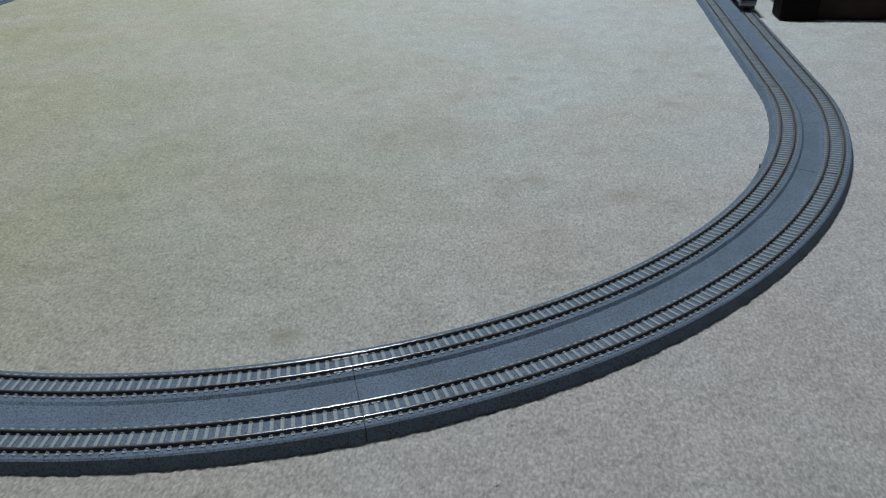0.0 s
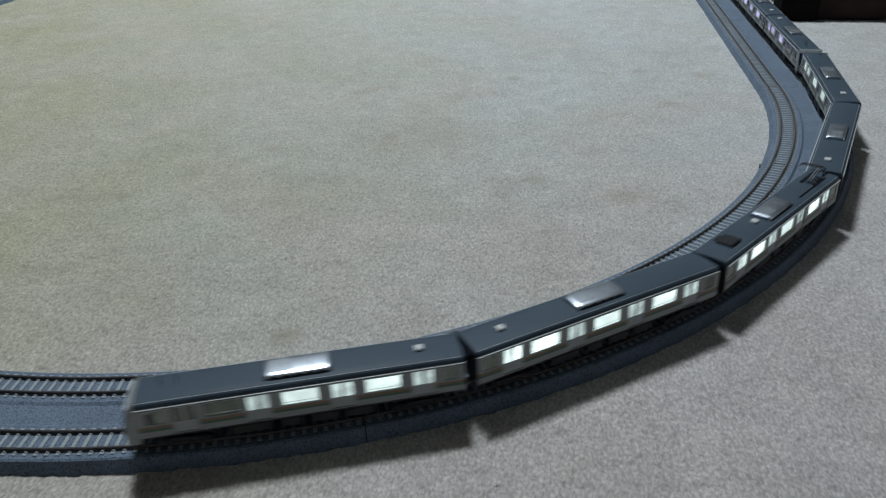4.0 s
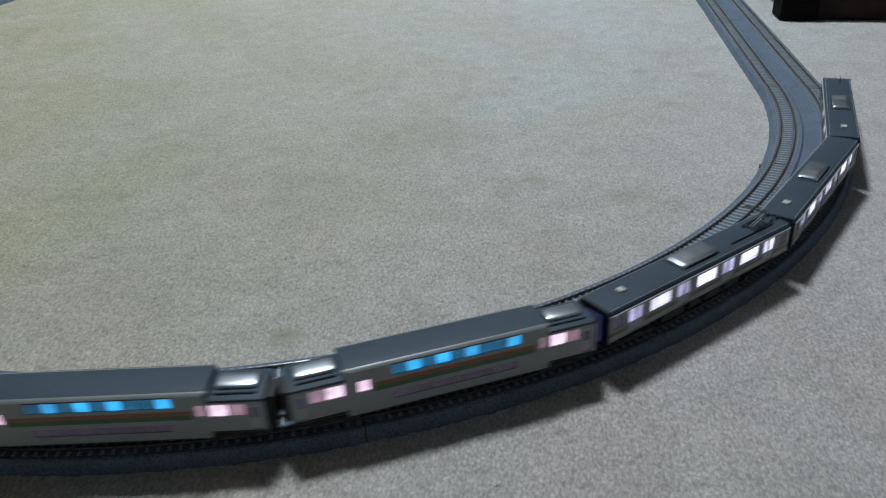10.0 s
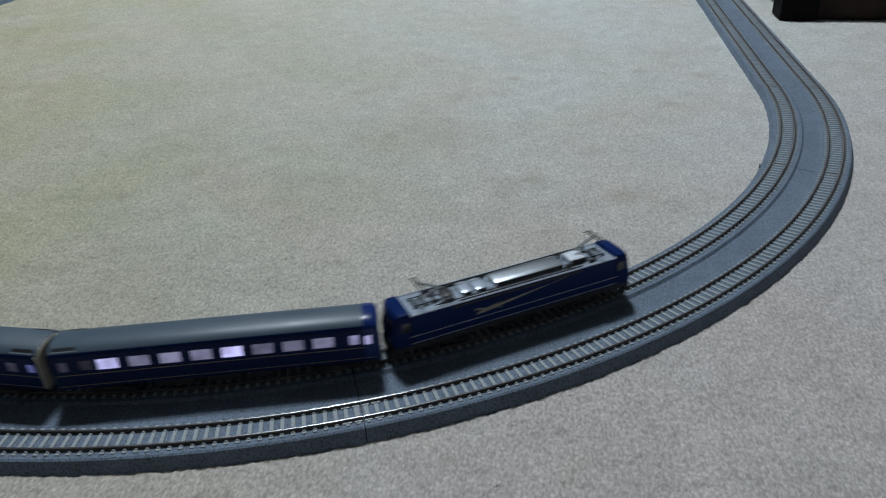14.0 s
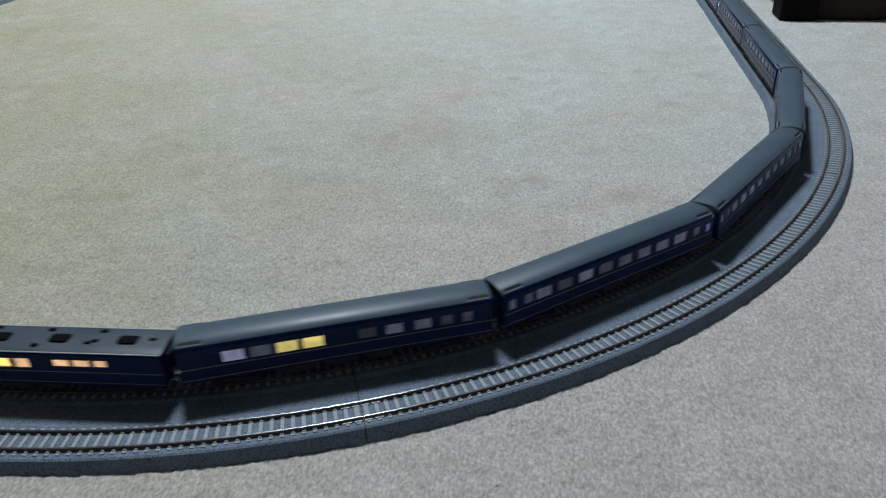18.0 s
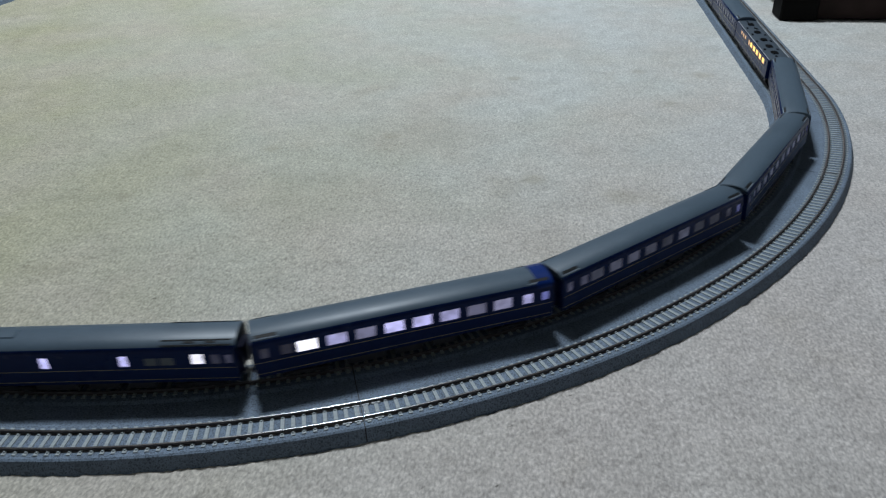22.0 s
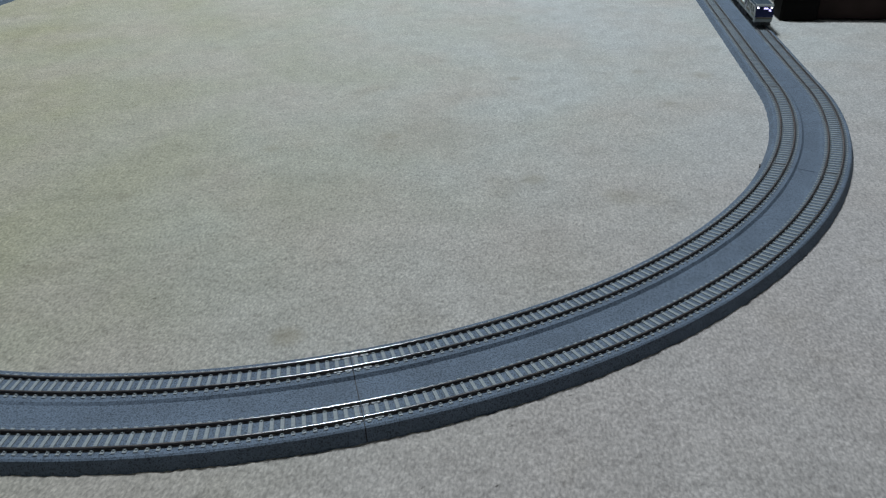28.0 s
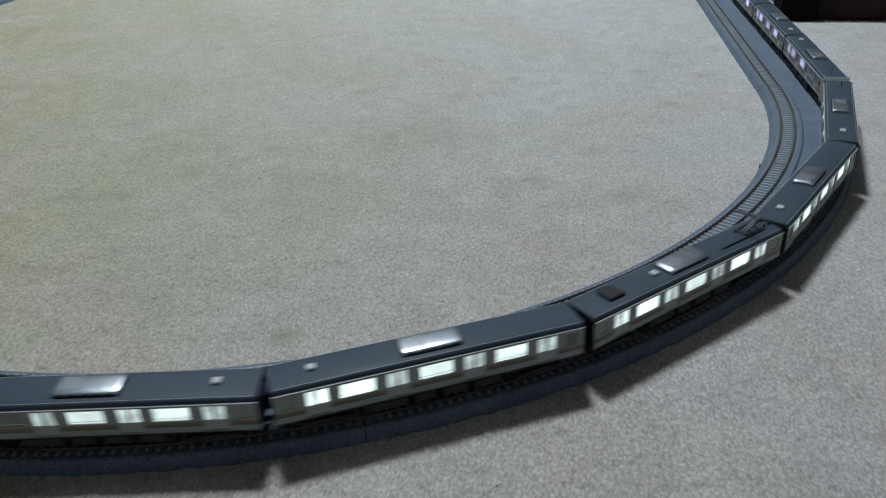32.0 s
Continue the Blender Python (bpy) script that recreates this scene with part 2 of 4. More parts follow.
DIM_CYAN = material("dim_green_blue_window", (0.05, 0.08, 0.08), 0.2, glow=(0.10, 0.40, 0.42), power=0.10, vary=0.4)
LIT_DIM_PINK = material("dim_pink_window", (0.12, 0.09, 0.12), 0.2, glow=(0.80, 0.50, 0.66), power=0.30, vary=0.3)
LIT_PURPLE = material("dim_purple_window", (0.06, 0.05, 0.07), 0.2, glow=(0.46, 0.36, 0.62), power=0.04, vary=0.3)
LIT_PINK = material("pink_lit_window", (0.3, 0.2, 0.3), 0.2, glow=(1.0, 0.74, 0.95), power=1.0, vary=0.3)
LIT_COACH = material("faint_lavender_window", (0.04, 0.04, 0.05), 0.2, glow=(0.44, 0.48, 0.74), power=0.065, vary=0.7, spec=0.25)
LIT_COACH_BRIGHT = material("bright_lavender_window", (0.1, 0.1, 0.12), 0.2, glow=(0.56, 0.56, 1.0), power=0.55, vary=0.7)
LIT_COACH_SOFT = material("soft_lavender_window", (0.08, 0.08, 0.10), 0.2, glow=(0.52, 0.53, 0.86), power=0.24, vary=0.4)
LIT_WHITE = material("white_lit_window", (0.4, 0.4, 0.4), 0.2, glow=(0.86, 0.86, 1.0), power=1.2, vary=0.2)
LIT_PALE_ORANGE = material("pale_orange_lit_window", (0.3, 0.2, 0.1), 0.2, glow=(1.0, 0.62, 0.34), power=0.62, vary=0.2)
LIT_YELLOW = material("yellow_lit_window", (0.3, 0.25, 0.1), 0.2, glow=(0.85, 0.70, 0.22), power=0.55, vary=0.3)
LIT_BLUE = material("blue_lit_window", (0.05, 0.08, 0.2), 0.2, glow=(0.16, 0.40, 1.0), power=0.8, vary=0.6)
TAIL_GLASS = material("blue_tinted_end_window", (0.06, 0.08, 0.14), 0.12, glow=(0.40, 0.52, 1.0), power=0.26, vary=0.5)
END_BLUE = material("small_blue_lit_window", (0.05, 0.06, 0.15), 0.2, glow=(0.32, 0.36, 1.0), power=0.22, vary=0.5)
HEADLIGHT = material("white_headlight", (0.8, 0.8, 0.8), 0.2, glow=(0.88, 0.88, 1.0), power=3.0)
SIGN_LIGHT = material("lit_destination_sign", (0.2, 0.2, 0.5), 0.2, glow=(0.60, 0.56, 1.0), power=1.5)
YELLOW_LIGHT = material("yellow_headlight", (0.8, 0.7, 0.4), 0.2, glow=(1.0, 0.72, 0.25), power=3.0)
RED_LIGHT = material("red_tail_light", (0.5, 0.02, 0.03), 0.2, glow=(1.0, 0.05, 0.08), power=4.0)
WHITE_SIGN = material("white_lit_tail_sign", (0.8, 0.8, 0.8), 0.2, glow=(0.95, 0.95, 1.0), power=1.3)

MM = 0.001


# ---- mesh building ----
class Shape:
    """Collects corners and faces, in millimetres."""

    def __init__(self):
        self.v, self.f, self.m = [], [], []

    def poly(self, pts, mat=0):
        k = len(self.v)
        self.v += [tuple(p) for p in pts]
        self.f.append(tuple(range(k, k + len(pts))))
        self.m.append(mat)

    def box(self, x0, x1, y0, y1, z0, z1, c=0.0, mat=0):
        """A box; c: the width of its chamfers."""
        if x0 > x1: x0, x1 = x1, x0
        if y0 > y1: y0, y1 = y1, y0
        if z0 > z1: z0, z1 = z1, z0
        c = min(c, 0.45 * min(x1 - x0, y1 - y0, z1 - z0))
        if c <= 0:
            k = len(self.v)
            self.v += [(x, y, z) for z in (z0, z1) for y in (y0, y1) for x in (x0, x1)]
            for q in ((0, 2, 3, 1), (4, 5, 7, 6), (0, 1, 5, 4), (2, 6, 7, 3), (0, 4, 6, 2), (1, 3, 7, 5)):
                self.f.append(tuple(k + i for i in q))
                self.m.append(mat)
            return self
        lo, hi = (x0, y0, z0), (x1, y1, z1)
        k = len(self.v)
        idx = {}
        for sx in (0, 1):
            for sy in (0, 1):
                for sz in (0, 1):
                    s = (sx, sy, sz)
                    for a in range(3):
                        p = []
                        for j in range(3):
                            edge = hi[j] if s[j] else lo[j]
                            p.append(edge if j == a else edge + (-c if s[j] else c))
                        idx[s, a] = k + len(idx)
                        self.v.append(tuple(p))
        cyc = ((0, 0), (1, 0), (1, 1), (0, 1))
        for a in range(3):
            b, d = [(1, 2), (2, 0), (0, 1)][a]
            for s in (0, 1):
                q = []
                for u, w in cyc:
                    key = [0, 0, 0]
                    key[a], key[b], key[d] = s, u, w
                    q.append(idx[tuple(key), a])
                self.f.append(tuple(q if s else q[::-1]))
                self.m.append(mat)
        for a in range(3):  # edges that run along a
            b, d = [(1, 2), (2, 0), (0, 1)][a]
            for u, w in cyc:
                k0, k1 = [0, 0, 0], [0, 0, 0]
                k0[b], k0[d], k1[b], k1[d], k1[a] = u, w, u, w, 1
                q = [idx[tuple(k0), b], idx[tuple(k1), b], idx[tuple(k1), d], idx[tuple(k0), d]]
                self.f.append(tuple(q if u == w else q[::-1]))
                self.m.append(mat)
        for sx in (0, 1):
            for sy in (0, 1):
                for sz in (0, 1):
                    q = [idx[(sx, sy, sz), a] for a in range(3)]
                    self.f.append(tuple(q if (sx + sy + sz) % 2 else q[::-1]))
                    self.m.append(mat)
        return self

    def tube(self, rings, closed=True, caps=True, mats=None):
        """Joins rings of corners, each of the same number, one after another."""
        k, n = len(self.v), len(rings[0])
        for r in rings:
            self.v += [tuple(p) for p in r]
        for i in range(len(rings) - 1):
            for j in range(n if closed else n - 1):
                a, b = k + i * n + j, k + i * n + (j + 1) % n
                self.f.append((a, b, b + n, a + n))
                self.m.append(mats[j] if mats else 0)
        if caps:
            self.f.append(tuple(k + j for j in range(n))[::-1])
            self.f.append(tuple(k + (len(rings) - 1) * n + j for j in range(n)))
            self.m += [0, 0]
        return self

    def rod(self, a, b, r, n=6):
        a, b = Vector(a), Vector(b)
        d = (b - a).normalized()
        u = d.orthogonal().normalized()
        w = d.cross(u)
        ring = lambda c: [c + r * (math.cos(2 * math.pi * i / n) * u + math.sin(2 * math.pi * i / n) * w) for i in range(n)]
        return self.tube([ring(a), ring(b)])

    def mesh(self, name, mats, smooth=False, scale=MM):
        me = bpy.data.meshes.new(name)
        me.from_pydata([(x * scale, y * scale, z * scale) for x, y, z in self.v], [], self.f)
        for m in mats:
            me.materials.append(m)
        me.polygons.foreach_set("material_index", self.m)
        bm = bmesh.new()
        bm.from_mesh(me)
        bmesh.ops.recalc_face_normals(bm, faces=bm.faces)
        bm.to_mesh(me)
        bm.free()
        if smooth:
            me.polygons.foreach_set("use_smooth", [True] * len(me.polygons))
            me.set_sharp_from_angle(angle=radians(35))
        me.update()
        return me


def part(name, shape, mats, parent, label="", smooth=False, at=None):
    mats = mats if isinstance(mats, (list, tuple)) else [mats]
    me = shape if isinstance(shape, bpy.types.Mesh) else shape.mesh(name, mats, smooth)
    ob = new(name, me)
    ob.parent = parent
    if at is not None:
        ob.matrix_basis = at
    if label:
        ob["label"] = label
    return ob


# ---- the loop of track: four quarter turns joined by straights ----
R_MID, HALF_GAP, CANT = 0.4635, 0.0165, 0.0006
DECK, RAIL_TOP_Z = 4.7, 0.0065
A_LONG, B_SHORT = 1.674, 0.124
QUARTER = [("arc", 22.5, 0, 1), ("arc", 45.0, 1, 1), ("arc", 22.5, 1, 0)]
LONG = [("line", 0.248, 0, 0)] * 6 + [("line", 0.124, 0, 0), ("line", 0.062, 0, 0)]
SECTIONS = QUARTER + [("line", B_SHORT, 0, 0)] + QUARTER + LONG + QUARTER + [("line", B_SHORT, 0, 0)] + QUARTER + LONG[::-1]
STARTS = []
px, py, heading = R_MID, 0.0, -math.pi / 2
for kind, size, c0, c1 in SECTIONS:
    STARTS.append((px, py, heading))
    if kind == "line":
        px, py = px + size * math.cos(heading), py + size * math.sin(heading)
    else:
        cx, cy = px + R_MID * math.sin(heading), py - R_MID * math.cos(heading)
        heading -= radians(size)
        px, py = cx - R_MID * math.sin(heading), cy + R_MID * math.cos(heading)


def on_section(i, f, off):
    """At the fraction f of a section, off metres out of the loop's middle line: place, heading, outward way, cant."""
    kind, size, c0, c1 = SECTIONS[i]
    x, y, h = STARTS[i]
    if kind == "line":
        x, y = x + f * size * math.cos(h), y + f * size * math.sin(h)
    else:
        cx, cy = x + R_MID * math.sin(h), y - R_MID * math.cos(h)
        h -= radians(size) * f
        x, y = cx - R_MID * math.sin(h), cy + R_MID * math.cos(h)
    out = Vector((-math.sin(h), math.cos(h), 0))
    return Vector((x, y, 0)) + off * out, Vector((math.cos(h), math.sin(h), 0)), out, c0 + (c1 - c0) * f


def section_length(i, off):
    kind, size, _, _ = SECTIONS[i]
    return size if kind == "line" else radians(size) * (R_MID + off)


LENGTHS = {o: [section_length(i, o) for i in range(len(SECTIONS))] for o in (-HALF_GAP, HALF_GAP)}


def on_track(off, s):
    """s metres along one of the two tracks from the start of the first turn."""
    s %= sum(LENGTHS[off])
    for i, n in enumerate(LENGTHS[off]):
        if s <= n or i == len(SECTIONS) - 1:
            return on_section(i, min(1.0, s / n), off)
        s -= n


def deck_z(d, k):
    """Height in mm of a track's deck, d mm out of its middle, at the cant k."""
    return DECK + (d + 4.5) * CANT / 0.009 * k


def bed_profile(k):
    g = HALF_GAP / MM
    p = [(-29.2, -1.5), (-26.6, deck_z(-9.6, k) - 0.5), (-g - 9.2, deck_z(-9.2, k)), (-g + 9.8, deck_z(9.8, k)), (-g + 11.3, 4.2)]
    p += [(g - 10.6, 4.2), (g - 9.4, deck_z(-9.4, k)), (g + 9.2, deck_z(9.2, k)), (26.6, deck_z(9.6, k) - 0.5), (29.2, -1.5)]
    return p


def sweep(i, profile, steps, mats=None, f0=0.0, f1=1.0, caps=True, base=Vector((0, 0, 0))):
    rings = []
    for j in range(steps + 1):
        f = f0 + (f1 - f0) * j / steps
        pts = profile(SECTIONS[i][2] + (SECTIONS[i][3] - SECTIONS[i][2]) * f)
        ring = []
        for o, z in pts:
            p, _, _, _ = on_section(i, f, o * MM)
            ring.append(((p.x - base.x) / MM, (p.y - base.y) / MM, z))
        rings.append(ring)
    return Shape().tube(rings, True, caps, mats)


def rail_profile(side, track):
    d = side * 4.9
    g = track * HALF_GAP / MM

    def prof(k):
        z = deck_z(side * 4.5, k)
        half = [(0.95, 0.0), (0.85, 0.25), (0.22, 0.5), (0.22, 1.3), (0.42, 1.42), (0.42, 1.62), (0.34, 1.76), (0.11, 1.855), (0.0, 1.875)]
        return [(g + d + y, z + h) for y, h in half] + [(g + d - y, z + h) for y, h in half[-2::-1]]

    return prof, [0] * 7 + [1] * 2 + [0] * 8


def sleeper_shape():
    s = Shape()
    s.tube([[(-0.95, y, 0), (0.95, y, 0), (0.78, y * e, 0.5), (-0.78, y * e, 0.5)] for y, e in ((-7.7, 0.98), (-3.4, 1.0), (3.4, 1.0), (7.7, 0.98))])
    for d in (-4.9, 4.9):
        for e in (-1.15, 1.15):
            s.box(-0.42, 0.42, d + e - 0.42, d + e + 0.42, 0.42, 0.95, 0.12)
    return s


SLEEPER = sleeper_shape().mesh("sleeper", [TIE])
JOINT_PLATE = Shape().box(-0.3, 0.3, -3.9, 3.9, 0.0, 0.75, 0.08).mesh("joint_plate", [JOINER])
SPACING = 0.00435


def sleeper_pose(i, f, track):
    p, h, out, k = on_section(i, f, track * HALF_GAP)
    tilt = math.atan(CANT / 0.009 * k)
    up = Vector((0, 0, 1)) * math.cos(tilt) - out * math.sin(tilt)
    side = out * math.cos(tilt) + Vector((0, 0, 1)) * math.sin(tilt)
    p.z = deck_z(0, k) * MM - 0.0001
    m = Matrix((h, side, up)).transposed().to_4x4()
    m.translation = p
    return m


def build_track():
    last = len(SECTIONS) - 1
    near = {0, 1, 2, last, last - 1}  # the sections beside the camera
    for i in range(len(SECTIONS)):
        kind, size, _, _ = SECTIONS[i]
        mid, _, _, _ = on_section(i, 0.5, 0)
        top = new("track_section")
        top.location = mid
        what = "curved" if kind == "arc" else "straight"
        tagged(top, f"{what} double model railway track piece with grey ballast base", "model railway track", "track pieces clipped into a loop")
        steps = max(2, round(size / 1.5)) if kind == "arc" else 1
        gap = 0.00022 / section_length(i, 0)
        bed = sweep(i, bed_profile, steps, f0=gap, f1=1 - gap, base=mid)
        if i == 1:
            p, h, out, _ = on_section(i, 0.004, -0.0286)
            x, y = (p.x - mid.x) / MM, (p.y - mid.y) / MM
            part("feeder_tab", Shape().box(x - 0.4, x + 0.4, y - 0.3, y + 0.3, 0, 3.4, 0.1), DARK, top, "small black tab at the joint")
        if i in near:
            seam = lambda k: [(o * 0.993, max(-1.5, z - 0.22)) for o, z in bed_profile(k)]
            part("joint_seam", sweep(i, seam, 1, f0=-gap, f1=gap, base=mid), DARK, top, "dark seam between two pieces")
        part("ballast_base", bed, BALLAST, top, "grey-blue speckled plastic ballast base")
        for track in (-1, 1):
            for side in (-1, 1):
                prof, mats = rail_profile(side, track)
                part("rail", sweep(i, prof, steps, mats, 0.001, 0.999, base=mid), [RAIL_SIDE, RAIL_TOP], top, "thin nickel rail with dark brown web")
                n = section_length(i, track * HALF_GAP)

                def joiner(k, side=side, track=track):
                    g, z = track * HALF_GAP / MM + side * 4.9, deck_z(side * 4.5, k)
                    return [(g - 1.45, z + 0.05), (g + 1.45, z + 0.05), (g + 1.4, z + 0.6), (g + 0.4, z + 0.8), (g - 0.4, z + 0.8), (g - 1.4, z + 0.6)]

                if i in near:
                    for f0, f1 in ((0.0006 / n, 0.0036 / n), (0.0048 / n, 0.0062 / n), (0.0074 / n, 0.0084 / n), (1 - 0.0036 / n, 1 - 0.0006 / n), (1 - 0.0062 / n, 1 - 0.0048 / n), (1 - 0.0084 / n, 1 - 0.0074 / n)):
                        part("rail_joiner", sweep(i, joiner, 1, None, f0, f1, base=mid), JOINER, top, "small bright metal rail joiner")
            count = round(section_length(i, track * HALF_GAP) / SPACING)
            inv = Matrix.Translation(-mid)
            if i in near:
                n = section_length(i, track * HALF_GAP)
                for f in (0.0012 / n, 1 - 0.0012 / n):
                    part("joint_plate", JOINT_PLATE, JOINER, top, "pale strip across the joint", at=inv @ sleeper_pose(i, f, track))
                for j in range(count):
                    part("sleeper", SLEEPER, TIE, top, at=inv @ sleeper_pose(i, (j + 0.5) / count, track))
            else:
                rest = Shape()
                for j in range(count):
                    m = inv @ sleeper_pose(i, (j + 0.5) / count, track)
                    k = len(rest.v)
                    for x, y, z in ((-0.9, -8, 0), (0.9, -8, 0), (0.9, 8, 0), (-0.9, 8, 0), (-0.8, -8, 0.5), (0.8, -8, 0.5), (0.8, 8, 0.5), (-0.8, 8, 0.5)):
                        w = m @ Vector((x * MM, y * MM, z * MM))
                        rest.v.append((w.x / MM, w.y / MM, w.z / MM))
                    for q in ((4, 5, 6, 7), (0, 1, 5, 4), (1, 2, 6, 5), (2, 3, 7, 6), (3, 0, 4, 7)):
                        rest.f.append(tuple(k + a for a in q))
                        rest.m.append(0)
                tagged(part("sleepers", rest, TIE, top), kind="stuff")


# ---- room ----
def build_room():
    # the carpet: fine uneven pile where it is near, flat sheet farther off
    x0, x1, y0, y1, step = -0.75, 0.85, -0.62, 0.55, 0.0018
    nx, ny = int((x1 - x0) / step), 640
    rise = np.linspace(0, 1, ny + 1)
    gx, gy = np.meshgrid(np.linspace(x0, x1, nx + 1), y0 + (y1 - y0) * (0.80 * rise + 0.20 * rise ** 3))
    rng = np.random.default_rng(4)
    h = rng.random(gx.shape)
    h = 0.7 * h + 0.3 * (np.roll(h, 1, 0) + np.roll(h, 1, 1) + np.roll(h, -1, 0) + np.roll(h, -1, 1)) / 4
    edge = np.minimum(np.minimum(gx - x0, x1 - gx), np.minimum(gy - y0, y1 - gy))
    gz = -0.0009 + (h - 0.5) * 0.0011 * np.clip(edge / 0.02, 0, 1)
    jx = (rng.random(gx.shape) - 0.5) * step * 0.7 * (edge > 0.001)
    jy = (rng.random(gx.shape) - 0.5) * step * 0.7 * (edge > 0.001)
    co = np.stack([gx + jx, gy + jy, gz], -1).reshape(-1, 3)
    a = (np.arange(ny)[:, None] * (nx + 1) + np.arange(nx)[None]).reshape(-1)
    quads = np.stack([a, a + 1, a + nx + 2, a + nx + 1], -1)
    k = len(co)
    X0, X1, Y0, Y1 = -2.6, 2.4, -2.3, 3.2
    co = np.concatenate([co, np.array([(X0, Y0, -0.0009), (X1, Y0, -0.0009), (X1, Y1, -0.0009), (X0, Y1, -0.0009)])])
    c00, c10, c01, c11 = 0, nx, ny * (nx + 1), ny * (nx + 1) + nx
    rim = np.array([(k, k + 1, c10, c00), (k + 1, k + 2, c11, c10), (k + 2, k + 3, c01, c11), (k + 3, k, c00, c01)])
    # the rim is built of the sheet's own edge corners, so that there is no gap
    faces = quads.tolist() + rim.tolist()
    me = bpy.data.meshes.new("carpet")
    me.from_pydata(co.tolist(), [], faces)
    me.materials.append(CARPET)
    me.polygons.foreach_set("use_smooth", [True] * len(me.polygons))
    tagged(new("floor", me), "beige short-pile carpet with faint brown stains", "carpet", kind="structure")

    def slab(name, x0, x1, y0, y1, z0, z1, mat, label, cat):
        ob = new(name, Shape().box(x0, x1, y0, y1, z0, z1).mesh(name, [mat], scale=1.0))
        return tagged(ob, label, cat, kind="structure")

    slab("wall_north", X0 - 0.1, X1 + 0.1, Y1, Y1 + 0.1, -0.05, 2.4, WALL, "plain pale painted wall", "wall")
    slab("wall_south", X0 - 0.1, X1 + 0.1, Y0 - 0.1, Y0, -0.05, 2.4, WALL, "plain pale painted wall", "wall")
    slab("wall_west", X0 - 0.1, X0, Y0, Y1, -0.05, 2.4, WALL, "plain pale painted wall", "wall")
    slab("wall_east", X1, X1 + 0.1, Y0, Y1, -0.05, 2.4, WALL, "plain pale painted wall", "wall")
    slab("ceiling", X0 - 0.1, X1 + 0.1, Y0 - 0.1, Y1 + 0.1, 2.4, 2.5, CEILING, "plain white ceiling", "ceiling")
    # the dark stand beyond the bend, kept low to fit its shadow to the camera's view
    cab = new("low_stand")
    cab.location = (0.95, 0.45, 0)
    tagged(cab, "low black-brown wooden stand on short square legs", "stand")
    bx = lambda *a: Shape().box(*a)
    for lx, ly in ((-436, -186), (399, -186), (-436, 150), (399, 150)):
        part("leg", bx(lx, lx + 42, ly, ly + 40, -1.2, 30, 2.0), WOOD_BLACK, cab, "square black wooden leg")
    part("plinth_panel", bx(-398, 398, -180, -165, 0.5, 30, 1.0), WOOD_BROWN, cab, "dark brown wooden base panel")
    part("body", bx(-432, 445, -180, 190, 30, 50, 3.0), WOOD_BROWN, cab, "dark brown wooden body")


# ---- parts shared by the cars ----
def side_wall(parent, name, mats, y, x0, x1, z0, z1, holes, depth=0.7):
    """A car side with openings; holes: (x0, x1, z0, z1)."""
    s = Shape()
    sg = 1 if y > 0 else -1
    yi = y - sg * depth
    xs = sorted({x0, x1, *[h[0] for h in holes], *[h[1] for h in holes]})
    for a, b in zip(xs, xs[1:]):
        m = (a + b) / 2
        zs = [z0]
        for h in sorted((h for h in holes if h[0] < m < h[1]), key=lambda h: h[2]):
            zs += [h[2], h[3]]
        zs.append(z1)
        for j in range(0, len(zs), 2):
            if zs[j + 1] - zs[j] > 0.01:
                s.poly([(a, y, zs[j]), (b, y, zs[j]), (b, y, zs[j + 1]), (a, y, zs[j + 1])])
    for a, b, c, d in holes:
        for p, q in (((a, c), (b, c)), ((b, c), (b, d)), ((b, d), (a, d)), ((a, d), (a, c))):
            s.poly([(p[0], y, p[1]), (q[0], y, q[1]), (q[0], yi, q[1]), (p[0], yi, p[1])])
    s.poly([(x0, yi, z0), (x1, yi, z0), (x1, yi - sg * 0.4, z0), (x0, yi - sg * 0.4, z0)])
    s.poly([(x0, y, z0), (x1, y, z0), (x1, yi, z0), (x0, yi, z0)])
    # double-sided look: an inner skin behind the openings keeps the shell closed
    s.poly([(x0, yi - sg * 0.4, z0), (x1, yi - sg * 0.4, z0), (x1, yi - sg * 0.4, z1), (x0, yi - sg * 0.4, z1)])
    return part(name, s, mats, parent)


def framed(x0, x1, z0, z1, a, b, c, d, y0, y1):
    """A flat leaf with one opening a..b, c..d, as one closed ring."""
    outer, inner = [(x0, z0), (x1, z0), (x1, z1), (x0, z1)], [(a, c), (b, c), (b, d), (a, d)]
    rings = []
    for j in range(4):
        rings.append([(outer[j][0], y0, outer[j][1]), (outer[j][0], y1, outer[j][1]), (inner[j][0], y1, inner[j][1]), (inner[j][0], y0, inner[j][1])])
    s = Shape()
    s.tube(rings + [rings[0]], caps=False)
    return s


def pane(parent, x0, x1, y, z0, z1, mat, recess=0.35, label=""):
    sg = 1 if y > 0 else -1
    return part("pane", Shape().box(x0 + 0.05, x1 - 0.05, y - sg * (recess + 0.3), y - sg * recess, z0 + 0.05, z1 - 0.05, 0.06), mat, parent, label)


def hull(profile, x0, x1, ends=0.0, mats=None):
    """A long body over a cross-section (y, z); ends: how far its ends round in."""
    rings = []
    zm = min(z for _, z in profile)
    spots = [(x0, 0.96), (x0 + ends, 1.0), (x1 - ends, 1.0), (x1, 0.96)] if ends else [(x0, 1), (x1, 1)]
    for x, k in spots:
        rings.append([(x, y * k, zm + (z - zm) * k) for y, z in profile])
    return Shape().tube(rings, mats=mats)


